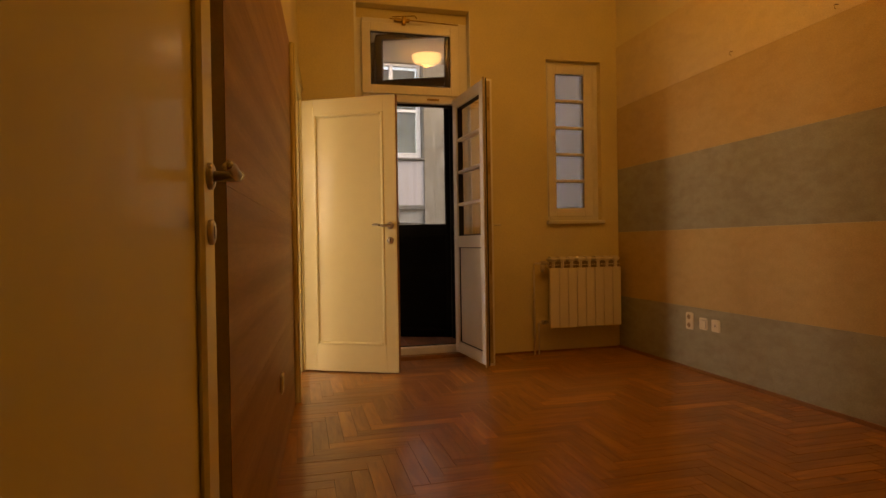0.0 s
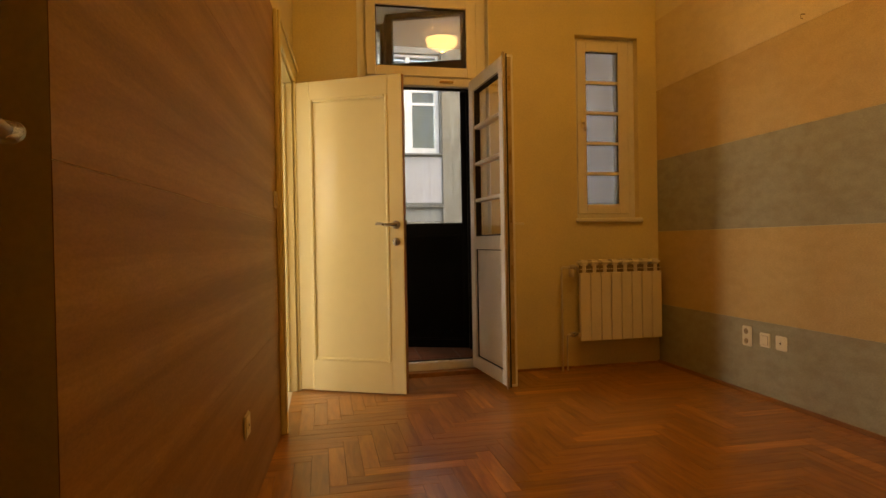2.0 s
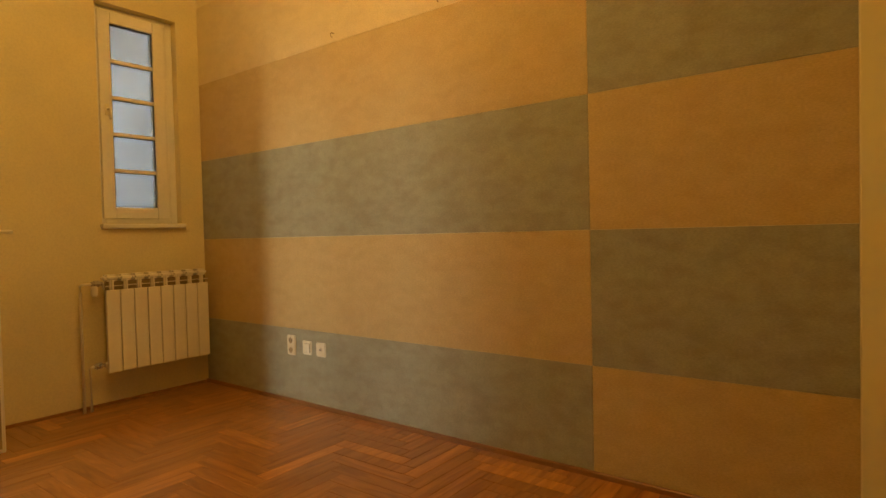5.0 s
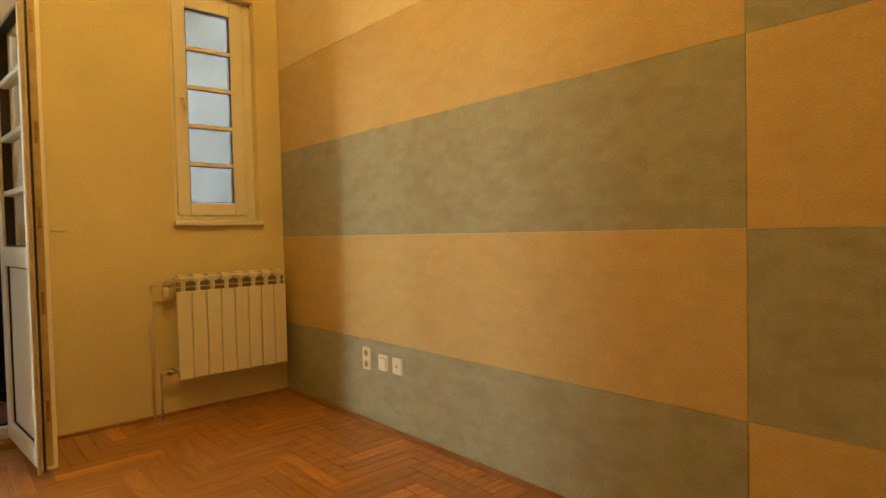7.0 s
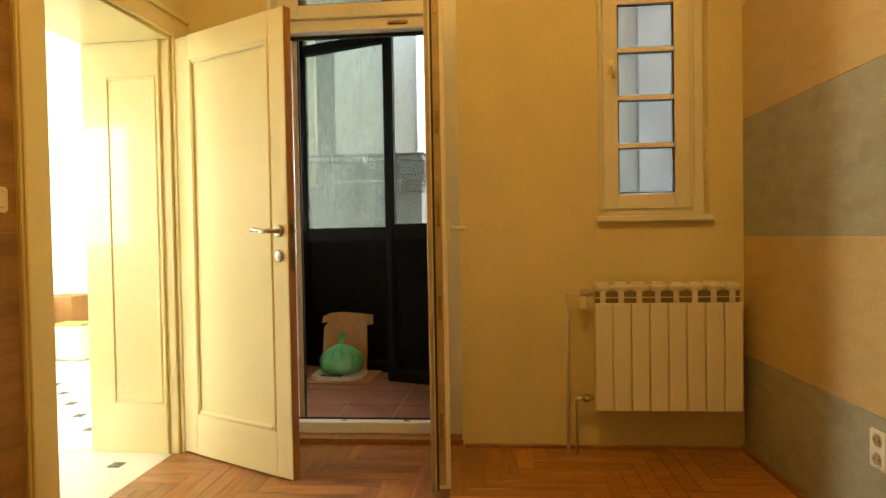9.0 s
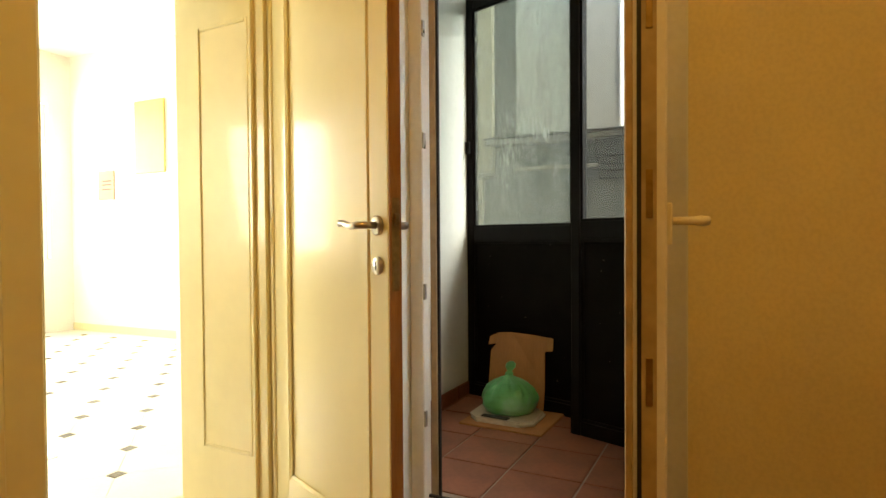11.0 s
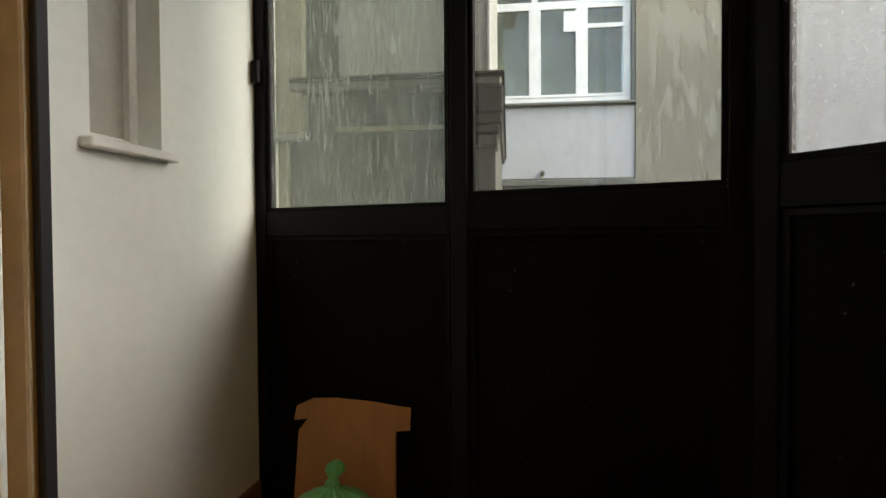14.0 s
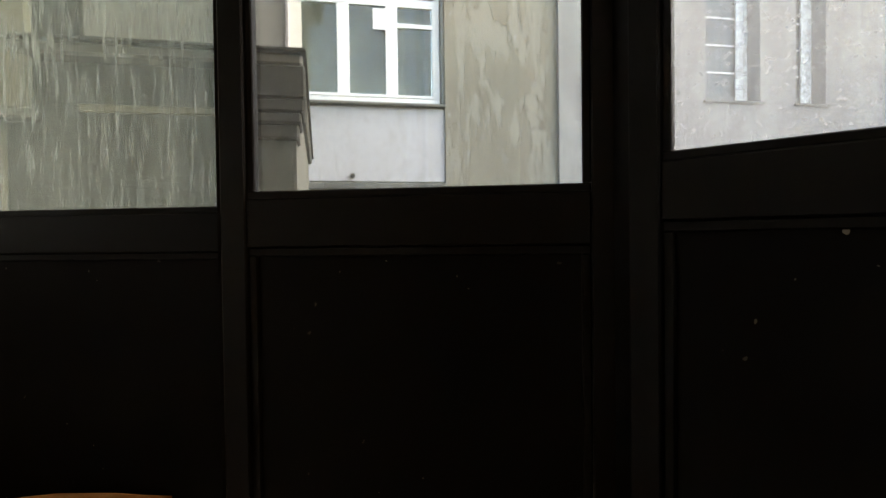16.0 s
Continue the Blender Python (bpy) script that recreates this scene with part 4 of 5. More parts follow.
structure(finish("baseboard", boxes((0.70, DX0 - 0.005, YB - 0.018, YB - 0.001, -0.009, 0.016), bevel=0.004), M_SKIRT), "low oak strip along the back wall")

# ---- ceiling lamp ----
lamp = empty("ceiling_lamp", pose(LAMP[0], LAMP[1], H))
tagged(lamp, "round white glass bowl ceiling lamp, lit", "ceiling lamp")
part("base", lathe(bmesh.new(), [(0.10, 0.0), (0.10, -0.024), (0.16, -0.027)], (0, 0, 0), "z", 32), M_CHROME, lamp, "", True)
ml, nl, ll, bl = mat("lit_opal_glass")
bl.inputs["Base Color"].default_value = (0.9, 0.85, 0.7, 1)
bl.inputs["Emission Color"].default_value = (1.0, 0.62, 0.22, 1)
bl.inputs["Emission Strength"].default_value = 1.5
sh = part("shade", lathe(bmesh.new(), [(0.172, -0.028), (0.172, -0.045), (0.158, -0.075), (0.128, -0.105), (0.085, -0.128), (0.03, -0.14)], (0, 0, 0), "z", 32), ml, lamp, "glowing opal glass bowl", True)
sh.visible_shadow = False

# ---- things on the balcony ----
mat_card = finish("cardboard_mat", boxes((-0.235, 0.235, -0.20, 0.20, 0.0, 0.012), bevel=0.003), M_CARD, matrix=pose(1.115, 7.56, 0.0, 0, 0, -4))
tagged(mat_card, "flat piece of brown cardboard lying on the terracotta tiles", "cardboard")
M_BOARD = plain("white_box_board", (0.62, 0.57, 0.47), 0.7, vary=0.1)
for k in range(3):
    a, o = 0.185, 0.06
    pts = [(-a + o, -a * .8), (a - o, -a * .8), (a, -a * .8 + o), (a, a * .8 - o), (a - o, a * .8), (-a + o, a * .8), (-a, a * .8 - o), (-a, -a * .8 + o)]
    bm = bmesh.new()
    lo = [bm.verts.new((x, y, 0)) for x, y in pts]
    hi = [bm.verts.new((x, y, 0.0085)) for x, y in pts]
    bm.faces.new(lo[::-1]), bm.faces.new(hi)
    for i in range(8):
        bm.faces.new([lo[i], lo[(i + 1) % 8], hi[(i + 1) % 8], hi[i]])
    st = finish("folded_box", bm, M_BOARD, matrix=pose(1.085 + (0.0, 0.006, -0.004)[k], 7.56, 0.0125 + 0.0095 * k, 0, 0, (-3, -5, -2)[k]))
    tagged(st, "flat white octagonal cardboard box stacked on brown cardboard", "cardboard box", "stacked flat boxes")
bm = boxes((-0.08, 0.08, -0.02, 0.02, 0.0, 0.006), bevel=0.002)
tagged(finish("black_strip", bm, M_GASKET, matrix=pose(1.055, 7.438, 0.0415, 0, 0, -8)), "black plastic strip on the stacked white boxes", "strip")


def card_piece(outline):
    """A piece of slightly warped cardboard from its outline (x, z)."""
    bm = bmesh.new()
    outline = [(x * 0.90, z * 1.15) for x, z in outline]
    n = len(outline)
    f = [bm.verts.new((x, -0.002 + 0.012 * math.sin(3 * x + 6 * z), z)) for x, z in outline]
    b = [bm.verts.new((x, 0.003 + 0.012 * math.sin(3 * x + 6 * z), z)) for x, z in outline]
    bm.faces.new(f), bm.faces.new(b[::-1])
    for i in range(n):
        bm.faces.new([f[i], b[i], b[(i + 1) % n], f[(i + 1) % n]])
    bmesh.ops.triangulate(bm, faces=[q for q in bm.faces if len(q.verts) > 4])
    return bm


ls = empty("leaning_cardboard", pose(1.082, 7.74, 0.001, -5, 0, -7))
tagged(ls, "brown cardboard sheet with torn flaps leaning behind the green bag", "cardboard")
part("sheet", card_piece([(-0.20, 0.0), (0.18, 0.0), (0.185, 0.12), (0.178, 0.14), (0.182, 0.31), (0.182, 0.381), (0.10, 0.388), (-0.05, 0.392), (-0.15, 0.386), (-0.17, 0.325), (-0.205, 0.29), (-0.21, 0.10)]), M_CARD, ls)
part("flap", card_piece([(0.1825, 0.308), (0.235, 0.315), (0.238, 0.378), (0.1825, 0.381)]), M_CARD, ls)
part("flap", card_piece([(-0.1705, 0.326), (-0.151, 0.385), (-0.215, 0.362), (-0.226, 0.318)]), M_CARD, ls)


def rubbish_bag(name, m, r, h, label):
    mm, n, l, b = mat("green_bag_film")
    c = noise_tex(n, l, 5, 4)
    l.new(ramp(n, l, c.outputs[0], [(0.35, (0.06, 0.30, 0.10)), (0.55, (0.14, 0.50, 0.20)), (0.7, (0.25, 0.55, 0.36))]).outputs[0], b.inputs["Base Color"])
    b.inputs["Roughness"].default_value, b.inputs["Coat Weight"].default_value = 0.28, 0.5
    b.inputs["Subsurface Weight"].default_value = 0.25
    b.inputs["Subsurface Radius"].default_value = (0.02, 0.05, 0.02)
    bm = bmesh.new()
    seg, prof = 96, [(0.02, 0.0), (0.62, 0.0), (0.86, 0.05), (0.98, 0.2), (1.0, 0.38), (0.95, 0.55), (0.82, 0.70), (0.6, 0.82), (0.36, 0.90), (0.16, 0.965), (0.085, 1.0)]
    rings = []
    for j in range(41):
        q = j / 40 * (len(prof) - 1)
        i = min(int(q), len(prof) - 2)
        f = q - i
        rr, hh = (prof[i][k] * (1 - f) + prof[i + 1][k] * f for k in (0, 1))
        ring = []
        for k in range(seg):
            a = k / seg * math.tau
            fold = 0.10 * max(0, hh - 0.35) * (math.sin(13 * a + 2 * hh) + 0.6 * math.sin(23 * a + 1.3) + 0.4 * math.sin(37 * a))
            lump = 0.12 * noise.noise(Vector((math.cos(a) * 1.6, math.sin(a) * 1.6, hh * 2 + 3))) + 0.05 * noise.noise(Vector((math.cos(a) * 5, math.sin(a) * 5, hh * 6)))
            k2 = rr * (1 + fold + lump * (1 if hh < 0.9 else 0.2))
            ring.append(bm.verts.new((r * k2 * math.cos(a), r * 0.85 * k2 * math.sin(a), h * hh)))
        rings.append(ring)
    for a, c in zip(rings, rings[1:]):
        for k in range(seg):
            bm.faces.new([a[k], a[(k + 1) % seg], c[(k + 1) % seg], c[k]])
    bm.faces.new(rings[0][::-1])
    bag = finish(name, bm, mm, matrix=m, smooth=True)
    tagged(bag, label, "rubbish bag")
    bm = bmesh.new()
    lathe(bm, [(0.017, -0.01), (0.024, 0.0), (0.022, 0.012), (0.012, 0.02), (0.02, 0.03), (0.030, 0.045), (0.028, 0.062), (0.012, 0.075)], (0, 0, h), "z", 20)
    for v in bm.verts:
        v.co.y *= 0.55 + 0.25 * math.sin(v.co.x * 300)
        v.co.x += 0.2 * (v.co.z - h)
    part("knot", bm, mm, bag, "", True)
    return bag


rubbish_bag("green_rubbish_bag", pose(1.09, 7.575, 0.0415), 0.158, 0.208, "tied green plastic rubbish bag on stacked cardboard")

# ---- hall beyond the inner door ----
HX0, HX1, HY0, HY1, HH = -4.5, 0.18, 2.4, 8.75, 3.1
structure(finish("hall_floor", boxes((HX0 - 0.1, 0.30, HY0, HY1 + 0.1, -0.12, 0.0)), M_WTILE), "mortar bed of the hall tiles")
structure(finish("hall_floor_sill", boxes((0.30, 0.66, 5.40, 6.13, -0.12, 0.001)), M_WTILE), "mortar bed under the doorway tiles")
structure(finish("hall_wall", boxes((HX0, 0.42, HY1, HY1 + 0.15, -0.01, HH)), M_WHITE), "bright white painted hall wall")
# The opening from 7.3 to 8.5 is invented, to let the west fill through.
hw = slab_with_holes(HY0, HY1, -0.01, HH, 0.0, 0.2, [(5.72, 6.66, 0.82, 2.52), (7.3, 8.5, 0.82, 2.52)])
structure(finish("hall_wall", hw, M_WHITE, matrix=pose(HX0, 0, 0, 0, 0, 90)), "bright white hall wall with a wide window")
structure(finish("hall_wall", slab_with_holes(HX0, 0.36, -0.01, HH, HY0 - 0.15, HY0, [(-4.1, -2.5, 0.9, 2.5)]), M_WHITE), "bright white painted hall wall with an added opening for a fill lamp")
# Unseen frame added round the west fill opening.
hw2 = empty("west_fill_frame", pose(HX0, 0, 0, 0, 0, 90))
tagged(hw2, "added unseen white window frame before the west fill lamp", "window")
part("window_frame", frame_bars(7.3, 8.5, 0.82, 2.52, 0.05, 0.05, 0.12), M_PVC, hw2)
part("mullion", boxes((7.875, 7.925, 0.052, 0.118, 0.87, 2.47), bevel=0.003), M_PVC, hw2)
# Unseen frame, added so that the south fill lamp has an opening.
hsw = empty("side_fill_frame", pose(0, HY0 - 0.12, 0))
tagged(hsw, "added unseen white window frame with crossbars before the side fill lamp", "window")
part("window_frame", frame_bars(-4.1, -2.5, 0.9, 2.5, 0.07, 0.0, 0.07), M_PVC, hsw)
part("mullion", boxes((-3.34, -3.26, 0.002, 0.068, 0.97, 2.43), bevel=0.003), M_PVC, hsw)
for z in (1.3, 1.68, 2.06):
    for x in (-4.03, -3.26):
        part("crossbar", boxes((x, x + (0.69 if x < -4 else 0.69), 0.006, 0.064, z, z + 0.05), bevel=0.003), M_PVC, hsw)
structure(finish("hall_wall", boxes((0.25, 0.36, 6.602, HY1, -0.01, HH)), M_WHITE), "bright white painted hall wall")
structure(finish("hall_ceiling", boxes((HX0 - 0.1, 0.36, HY0, HY1 + 0.1, HH, HH + 0.1)), M_CEIL), "plain white hall ceiling")
hwf = empty("hall_window", pose(HX0, 0, 0, 0, 0, 90))
tagged(hwf, "white framed hall window with three crossbars", "window")
part("window_frame", frame_bars(5.72, 6.66, 0.82, 2.52, 0.05, 0.05, 0.12), M_PVC, hwf)
for z in (1.27, 1.65, 2.08):
    part("crossbar", boxes((5.77, 6.61, 0.06, 0.11, z, z + 0.045), bevel=0.003), M_PVC, hwf)
g = part("pane", boxes((5.77, 6.61, 0.084, 0.088, 0.87, 2.47)), M_GLASS, hwf)
g.visible_shadow = False
structure(finish("hall_skirting", boxes((HX0 + 0.001, 0.249, HY1 - 0.015, HY1 - 0.001, 0.0, 0.08), bevel=0.003), M_TRIM), "cream skirting board of the hall")
cab = finish("white_box", boxes((-0.22, 0.22, -0.2, 0.2, 0.0, 0.50), bevel=0.01), M_WHITE, matrix=pose(-2.02, 8.40, 0))
tagged(cab, "white appliance carton standing on the hall tiles", "box")
cb = finish("open_carton", boxes((-0.16, 0.16, -0.16, 0.16, 0.0, 0.53), bevel=0.006), M_CARD, matrix=pose(-1.77, 8.55, 0))
tagged(cb, "brown cardboard carton against the white hall wall", "box")
blue = plain("blue_bag_film", (0.10, 0.33, 0.75), 0.3, vary=0.2)
bm = lathe(bmesh.new(), [(0.08, 0.0), (0.12, 0.05), (0.13, 0.2), (0.09, 0.32), (0.03, 0.38)], (0, 0, 0), "z", 20)
bg = finish("blue_bag", bm, blue, matrix=pose(-1.66, 8.10, 0) @ Matrix.Scale(0.72, 4), smooth=True)
tagged(bg, "blue plastic bag standing on the hall tiles", "bag")
bm = boxes((-0.14, 0.14, -0.1, 0.1, 0.0, 0.30), bevel=0.02)
bg = finish("white_bag", bm, plain("white_bag_film", (0.75, 0.76, 0.72), 0.4, vary=0.12), matrix=pose(-1.44, 8.20, 0))
tagged(bg, "white plastic shopping bag with a pale green top", "bag")
part("bag_top", boxes((-0.13, 0.13, -0.09, 0.09, 0.299, 0.325), bevel=0.01), plain("pale_green_print", (0.45, 0.6, 0.15), 0.5), bg)
sg = finish("brown_sign", boxes((-0.01, 0.0, -0.13, 0.13, -0.16, 0.16), bevel=0.002), plain("brown_sign_board", (0.35, 0.20, 0.12), 0.6), matrix=pose(-3.9, HY1 - 0.002, 1.62, 0, 0, 90))
tagged(sg, "small brown notice board on the hall wall", "sign")
for z in (-0.05, 0.0, 0.04):
    part("text_bar", boxes((-0.0125, -0.0105, -0.09, 0.06, z, z + 0.012)), M_DARK, sg)
ov = finish("yellow_panel", boxes((-0.22, 0.22, -0.02, 0.0, -0.38, 0.38), bevel=0.004), plain("yellow_panel_paint", (0.75, 0.62, 0.20), 0.5), matrix=pose(-3.2, HY1 - 0.002, 2.1))
tagged(ov, "pale yellow panel high on the hall wall", "panel")

# entry hall behind the camera's start
structure(finish("lobby_floor", boxes((-0.3, 2.4, 0.2, 1.929, -0.009, 0.0)), M_OAK), "plain oak floor of the lobby")
for a in ((-0.45, -0.3, 0.2, 1.929), (2.4, 2.55, 0.2, 1.929), (-0.45, 2.55, 0.05, 0.2)):
    structure(finish("lobby_wall", boxes((*a, -0.01, H)), M_WALL), "cream wall closing the lobby")
structure(finish("lobby_ceiling", boxes((-0.45, 2.55, 0.05, 1.929, H, H + 0.1)), M_CEIL), "plain lobby ceiling")

# ---- courtyard ----
structure(finish("ground", boxes((-300, 300, 6.7, 600, -7.2, -7.0)), M_CONC), "grey courtyard ground far below")
A = empty("neighbour_house", pose(0, 0, 0))
tagged(A, "grey streaked neighbouring house wing with a stone ledge and corner bracket", "building")
part("wall", boxes((-4.0, 1.535, 8.88, 12.0, -7.0, 1.73)), M_PLASTER_GREY, A, "dark streaked grey render")
# Thin dark skin on the east side: its shade is put into the colour.
part("side_render", boxes((1.536, 1.552, 8.88, 12.0, -7.0, 1.72)), M_SHADED_SIDE, A, "dark side render, its colour standing in for shade")
part("upper_wall", boxes((0.72, 1.51, 8.94, 12.0, 1.80, 5.4)), M_PLASTER_PALE, A, "pale grey render")
part("upper_wall", boxes((-4.0, 0.72, 8.96, 12.0, 1.80, 5.4)), M_PLASTER_GREY, A, "dark streaked grey render")
part("corner_bead", boxes((1.51, 1.526, 8.93, 8.96, 1.84, 5.4), bevel=0.003), M_PLASTER_WHITE, A, "white plaster corner edge")
part("ledge", boxes((0.5, 1.60, 8.76, 12.0, 1.785, 1.80), bevel=0.004), M_DARKSTONE, A, "dark stone ledge top")
part("ledge_moulding", boxes((0.5, 1.585, 8.79, 12.0, 1.735, 1.785), bevel=0.012), M_CONC, A)
part("string_band", boxes((0.72, 1.555, 8.862, 8.879, 1.535, 1.565), bevel=0.004), M_PLASTER_CREAM, A, "pale plaster string band")
for z0, z1, px_, py in ((1.60, 1.734, 1.594, 8.78), (1.545, 1.60, 1.588, 8.79), (1.50, 1.545, 1.575, 8.80), (1.44, 1.50, 1.565, 8.82)):
    part("corner_bracket", boxes((1.38 if z0 < 1.6 else 1.36, px_, py, 9.05, z0, z1), bevel=0.008), M_DARKSTONE, A, "weathered stone bracket")
part("cream_pier", boxes((-0.5, 0.56, 8.81, 8.879, 1.53, 5.4)), M_PLASTER_CREAM, A, "cream rendered pier")
part("cream_pier_base", boxes((-0.5, 0.465, 8.83, 8.879, -7.0, 1.49)), M_PLASTER_CREAM, A, "cream rendered pier foot")
part("pier_cap", boxes((-0.5, 0.59, 8.78, 8.879, 1.49, 1.53), bevel=0.008), M_CONC, A)
part("roof", boxes((-4.3, 1.8, 8.6, 12.3, 5.4, 5.6)), M_CONC, A)

B = empty("courtyard_house", pose(0, 0, 0))
tagged(B, "beige peeling courtyard house with white window bay across the yard", "building")
bw2 = slab_with_holes(3.21, 4.711, -7.0, 6.6, 13.40, 13.8, [])
part("wall", bw2, M_PEEL, B, "peeling beige render")
bay = slab_with_holes(-1.0, 3.21, -7.0, 6.6, 13.46, 13.8, [(1.27, 3.18, 2.70, 4.65), (1.27, 3.18, -0.6, 1.35)])
part("bay_wall", bay, M_PLASTER_PALE, B, "pale grey render")
part("white_panel", boxes((1.17, 3.205, 13.43, 13.459, 1.72, 2.62)), M_PLASTER_WHITE, B, "white rendered parapet panel")
part("white_panel", boxes((1.17, 3.205, 13.43, 13.459, 4.85, 5.8)), M_PLASTER_WHITE, B, "white rendered parapet panel")
part("sill", boxes((1.13, 3.212, 13.36, 13.459, 2.645, 2.675), bevel=0.005), M_CONC, B)
part("string_course", boxes((1.13, 3.212, 13.38, 13.459, 1.62, 1.70), bevel=0.01), M_CONC, B)
part("drain_pipe", tube(bmesh.new(), [(2.05, 13.46, 1.78), (2.05, 13.36, 1.78)], 0.03, 10), M_DARK, B)


def far_window(parent, x0, x1, z0, z1, y, glassm, splits, transom=0.26):
    w = part("window", frame_bars(x0, x1, z0, z1, 0.06, y, y + 0.07), M_PVC, parent, "white framed casement window")
    xs = [x0 + 0.06] + splits + [x1 - 0.06]
    for k, s in enumerate(splits):
        part("mullion", boxes((s - 0.04, s + 0.04, y - 0.01, y + 0.06, z0 + 0.06, z1 - 0.06), bevel=0.005), M_PVC, w)
    part("transom", boxes((x0 + 0.06, x1 - 0.06, y - 0.005, y + 0.055, z0 + 1.22, z0 + 1.29), bevel=0.005), M_PVC, w)
    part("crossbar", boxes((splits[-1] + 0.04, x1 - 0.06, y - 0.014, y + 0.045, z0 + 0.93, z0 + 0.985), bevel=0.004), M_PVC, w)
    for k in range(len(xs) - 1):
        a, c = xs[k] + (0.04 if k else 0), xs[k + 1] - (0.04 if k < len(xs) - 2 else 0)
        part("sash", frame_bars(a, c, z0 + 0.06, z0 + 1.22, 0.035, y - 0.012, y + 0.04, 0.004), M_PVC, w)
        part("pane", boxes((a + 0.035, c - 0.035, y + 0.01, y + 0.018, z0 + 0.095, z0 + 1.185)), glassm, w)
        part("pane", boxes((a, c, y + 0.01, y + 0.018, z0 + 1.29, z1 - 0.06)), glassm, w)
    part("dim_room", boxes((x0 + 0.06, x1 - 0.06, y + 0.25, y + 0.26, z0 + 0.06, z1 - 0.06)), M_CURT, w, "dim curtained room behind")
    return w


M_CURT = plain("grey_net_curtain", (0.27, 0.28, 0.22), 0.9, vary=0.35, scale=2.5, bmp=0.1)
far_window(B, 1.28, 3.17, 2.71, 4.64, 13.52, M_FARGLASS, [1.965, 2.56])
far_window(B, 1.28, 3.17, -0.59, 1.34, 13.52, M_FARGLASS, [1.965, 2.56])
# Thin white rectangle in front of the middle sash, top right.
part("white_rectangle", boxes((2.33, 2.49, 13.50, 13.504, 3.60, 3.86)), M_PVC, B, "small white rectangle in front of the pane")
part("roof", boxes((-1.3, 5.2, 13.1, 20, 6.6, 6.8)), M_CONC, B)

C = empty("side_house", pose(0, 0, 0))
tagged(C, "pale stained side house with tall narrow barred windows in deep reveals", "building")
CX, CY = 4.712, 13.35
openings = [(x0, x1, z0, z0 + 2.7) for z0 in (2.84, -1.2) for x0, x1 in ((6.874, 7.746), (8.338, 8.848))]
part("wall", slab_with_holes(CX, 12.0, -7.0, 6.2, CY, CY + 0.45, openings), M_SIDE, C, "pale grey stained render")
for x0, x1, z0, z1 in openings:
    w = part("window", frame_bars(x0 + 0.002, x1 - 0.002, z0 + 0.03, z1, 0.06, CY + 0.25, CY + 0.31), M_PVC, C, "white framed barred window")
    part("sash_stile", boxes((x1 - 0.21, x1 - 0.09, CY + 0.225, CY + 0.249, z0 + 0.03, z1)), M_PVC, w)
    part("pane", boxes((x0 + 0.05, x1 - 0.05, CY + 0.275, CY + 0.281, z0 + 0.08, z1 - 0.05)), M_DULLGLASS, w)
    for k in range(1, 7):
        z = z0 + 0.10 + 0.39 * k
        part("glazing_bar", boxes((x0 + 0.05, x1 - 0.21, CY + 0.258, CY + 0.272, z - 0.012, z + 0.012)), M_PVC, w)
    part("sill", boxes((x0 - 0.04, x1 + 0.04, CY - 0.04, CY + 0.24, z0 - 0.004, z0 + 0.028), bevel=0.004), M_CONC, C)
structure(finish("courtyard_wall", boxes((11.2, 11.5, 6.9, 13.34, -7.0, 3.4)), M_PLASTER_PALE), "pale rendered wall closing the courtyard")
# own house wall outside, beyond the balcony
structure(finish("wall_outside", boxes((2.46, 5.2, 6.602, 6.9, -7.0, 1.0), (3.66, 5.2, 6.602, 6.9, 1.0, 3.3)), M_PLASTER_PALE), "pale rendered outer wall of the house")
structure(finish("balcony_slab", boxes((0.2, 2.9, 6.602, 8.3, -0.4, -0.151)), M_CONC), "concrete balcony slab")

# ---- pieces: parquet, tiles ----


def piece_mesh(name, lx_, ly_, h, chamfer, material):
    bm = bmesh.new()
    c = chamfer
    lo = [bm.verts.new((sx * lx_ / 2, sy * ly_ / 2, -h)) for sx, sy in ((-1, -1), (1, -1), (1, 1), (-1, 1))]
    mid = [bm.verts.new((sx * lx_ / 2, sy * ly_ / 2, -c)) for sx, sy in ((-1, -1), (1, -1), (1, 1), (-1, 1))]
    top = [bm.verts.new((sx * (lx_ / 2 - c), sy * (ly_ / 2 - c), 0)) for sx, sy in ((-1, -1), (1, -1), (1, 1), (-1, 1))]
    bm.faces.new(top)
    for a, d in ((lo, mid), (mid, top)):
        for i in range(4):
            bm.faces.new([a[i], a[(i + 1) % 4], d[(i + 1) % 4], d[i]])
    me = bpy.data.meshes.new(name)
    bm.to_mesh(me)
    bm.free()
    me.materials.append(material)
    return me


def place(name, me, m, parent):
    ob = new(name, me)
    ob.matrix_world = m
    ob.parent = parent
    return ob


PW, PN = 0.071, 6
rng = random.Random(4)
PL = PW * PN
plank = piece_mesh("plank", PL - 0.0009, PW - 0.0009, 0.008, 0.0009, M_OAK)
spots = []
for i in range(-60, 90):
    for j in range(-14, 15):
        ox, oy = (i + j * PN) * PW, (i - j * PN) * PW
        spots.append((1.3 + ox + PL / 2, 3.2 + oy + PW / 2, 0))
        spots.append((1.3 + ox + PW / 2, 3.2 + oy + PW + PL / 2, 90))


def inside(x, y, ext):
    return lx(y) - 0.02 - ext < x < XR + ext and 2.0 - ext < y < YB + 0.07 + ext


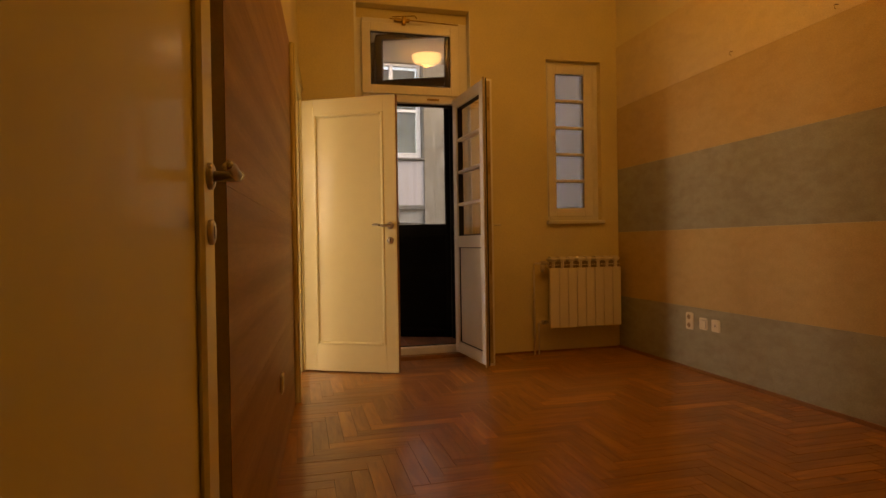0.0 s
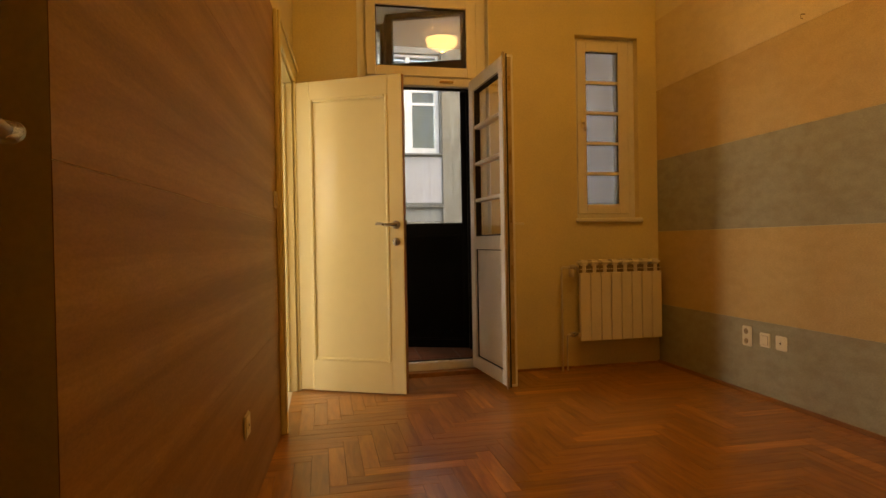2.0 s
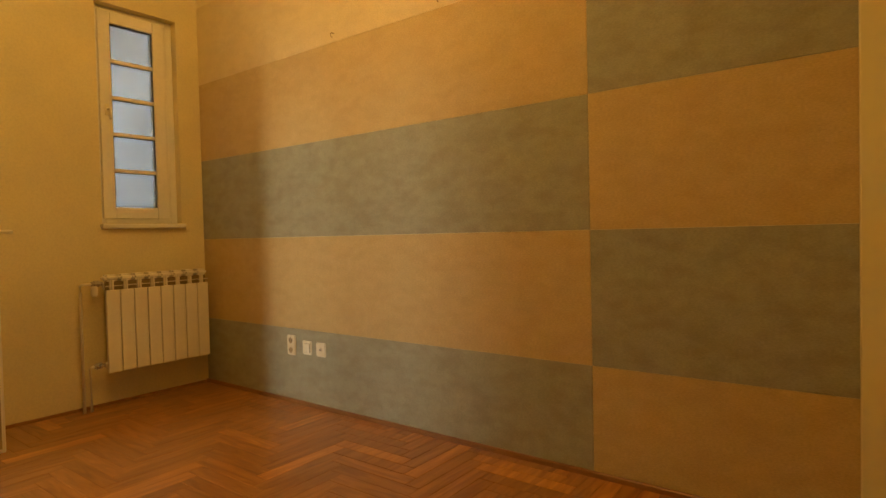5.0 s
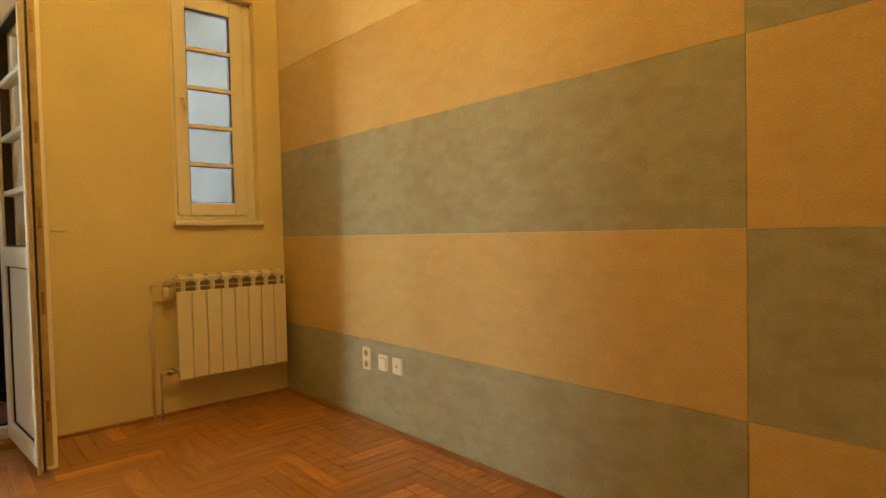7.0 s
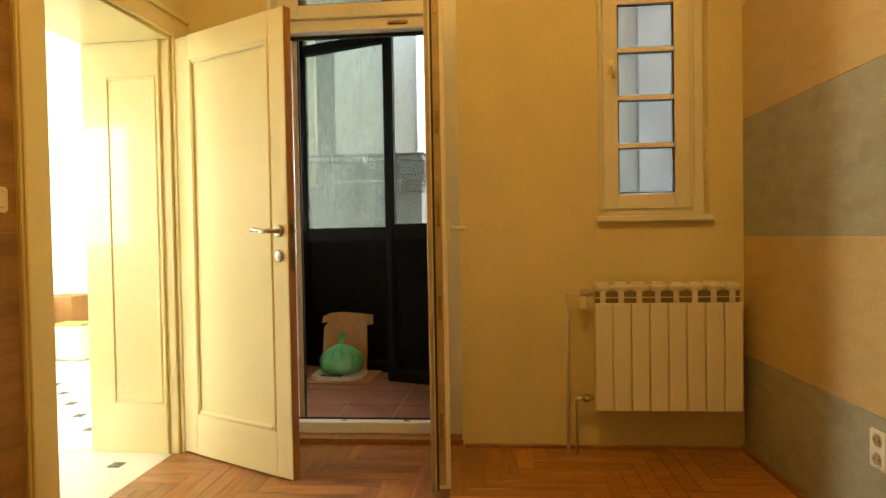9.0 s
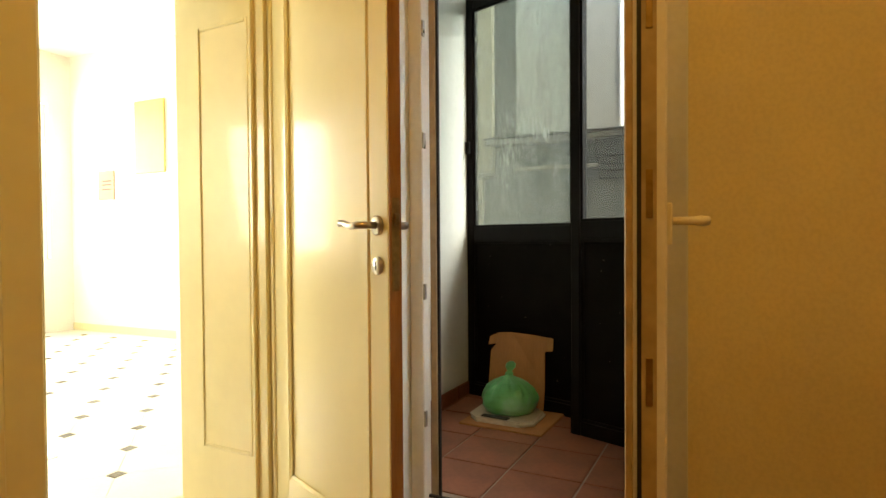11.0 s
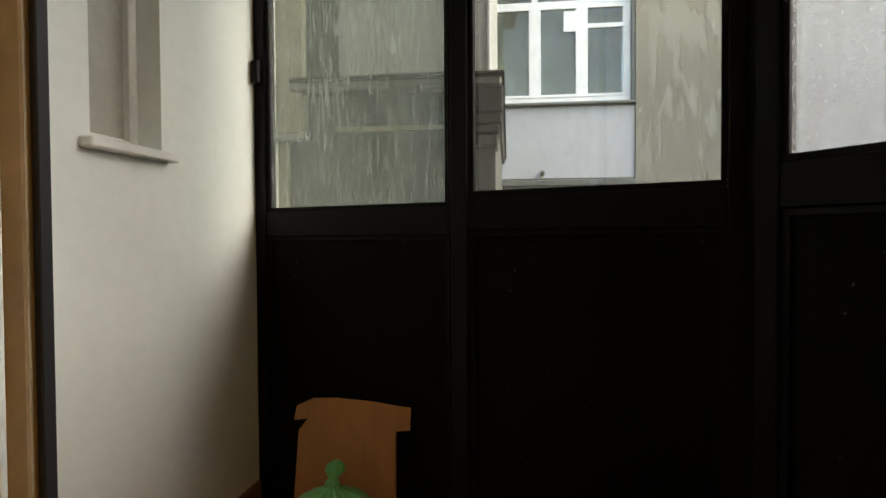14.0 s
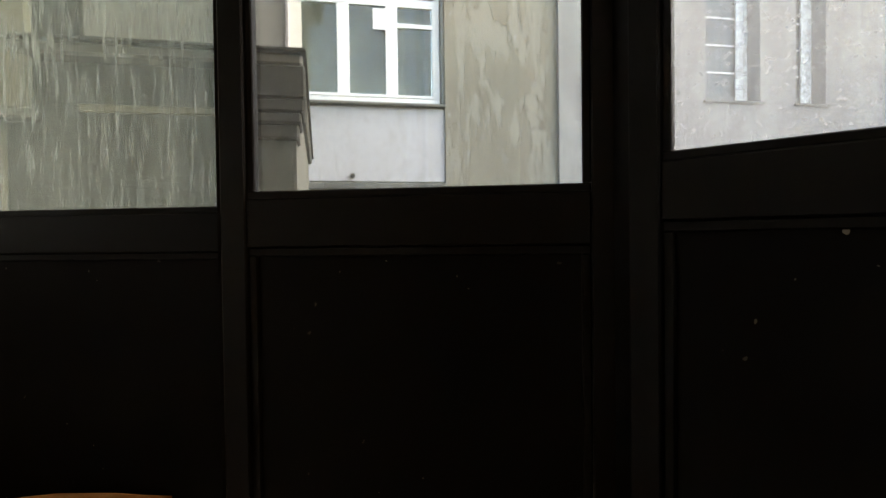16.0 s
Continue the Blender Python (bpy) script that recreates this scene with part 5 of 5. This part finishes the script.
spots = [s for s in spots if inside(s[0], s[1], 0.17)]
spots.sort(key=lambda s: abs(s[0] - 1.5) + 0.45 * abs(s[1] - 4.6))
for k, (x, y, a) in enumerate(spots[:300]):
    m = pose(x, y, 0.0 + rng.uniform(-0.0006, 0.0), rng.uniform(-0.3, 0.3), rng.uniform(-0.12, 0.12), a)
    place("parquet_block", plank, m, floor_bed)
bm = bmesh.new()
for x, y, a in spots[300:]:
    m = pose(x, y, rng.uniform(-0.0006, 0.0), 0, 0, a)
    hx_, hy_ = PL / 2 - 0.0005, PW / 2 - 0.0005
    lo = [bm.verts.new(m @ Vector((sx * hx_, sy * hy_, -0.008))) for sx, sy in ((-1, -1), (1, -1), (1, 1), (-1, 1))]
    hi = [bm.verts.new(m @ Vector((sx * (hx_ - 0.0009), sy * (hy_ - 0.0009), 0))) for sx, sy in ((-1, -1), (1, -1), (1, 1), (-1, 1))]
    bm.faces.new(hi)
    for i in range(4):
        bm.faces.new([lo[i], lo[(i + 1) % 4], hi[(i + 1) % 4], hi[i]])
rest = part("parquet_rest", bm, M_OAK, floor_bed, "oak herringbone blocks along the walls")
rest["kind"] = "stuff"

bfloor = bpy.data.objects["balcony_floor"]
T = 0.325
tile = piece_mesh("terracotta_tile", T - 0.009, T - 0.009, 0.006, 0.002, M_TERRA)
turn = pose(1.32, 7.225, 0, 0, 0, -2.8)
for i in range(-3, 5):
    for j in range(-3, 3):
        c = turn @ Vector((T * (i + 0.5), T * (j + 0.5), rng.uniform(-0.0008, 0)))
        if 0.45 < c.x < 2.75 and 6.50 < c.y < 8.2:
            place("terracotta_tile", tile, pose(c.x, c.y, c.z, 0, 0, -2.8), bfloor)
bwall = bpy.data.objects["balcony_wall"]
sk = piece_mesh("skirting_tile", T - 0.006, 0.085, 0.009, 0.002, M_TERRA)
for i in range(5):
    ob = new("skirting_tile", sk)
    ob.parent = bwall
    ob.matrix_basis = pose(0.003 + T * (i + 0.5) - 0.1, -0.0095, 0.044, 90, 0, 0)

hfloor = bpy.data.objects["hall_floor"]
HT = 0.333
d = 0.042
me_oct = bpy.data.meshes.new("octagon_tile")
bm = bmesh.new()
hs = HT / 2 - 0.001
pts = [(-hs + d, -hs), (hs - d, -hs), (hs, -hs + d), (hs, hs - d), (hs - d, hs), (-hs + d, hs), (-hs, hs - d), (-hs, -hs + d)]
lo = [bm.verts.new((x, y, -0.006)) for x, y in pts]
hi = [bm.verts.new((x * 0.995, y * 0.995, 0)) for x, y in pts]
bm.faces.new(hi)
for i in range(8):
    bm.faces.new([lo[i], lo[(i + 1) % 8], hi[(i + 1) % 8], hi[i]])
bm.to_mesh(me_oct)
bm.free()
me_oct.materials.append(M_WTILE)
dia = piece_mesh("inset_tile", d * 1.38, d * 1.38, 0.006, 0.001, M_BTILE)
octs, dias = [], []
q = HT * math.sqrt(0.5)
for i in range(-16, 24):
    for j in range(-16, 24):
        x, y = 0.476 - q * (i + j), 5.93 + q * (i - j)
        if HX0 + 0.1 < x < 0.60 and HY0 + 0.1 < y < HY1 - 0.1 and (x < 0.2 or 5.45 < y < 6.05):
            dias.append((x, y))
        y += q
        if HX0 + 0.24 < x < 0.42 and HY0 + 0.24 < y < HY1 - 0.24 and (x < 0.02 or 5.64 < y < 5.9):
            octs.append((x, y))
octs.sort(key=lambda q: math.hypot(q[0] - 0.3, q[1] - 5.8))
dias.sort(key=lambda q: math.hypot(q[0] - 0.3, q[1] - 5.8))
for x, y in octs[:290]:
    place("floor_tile", me_oct, pose(x, y, 0.003, 0, 0, 45), hfloor)
for x, y in dias[:290]:
    place("inset_tile", dia, pose(x, y, 0.0036), hfloor)
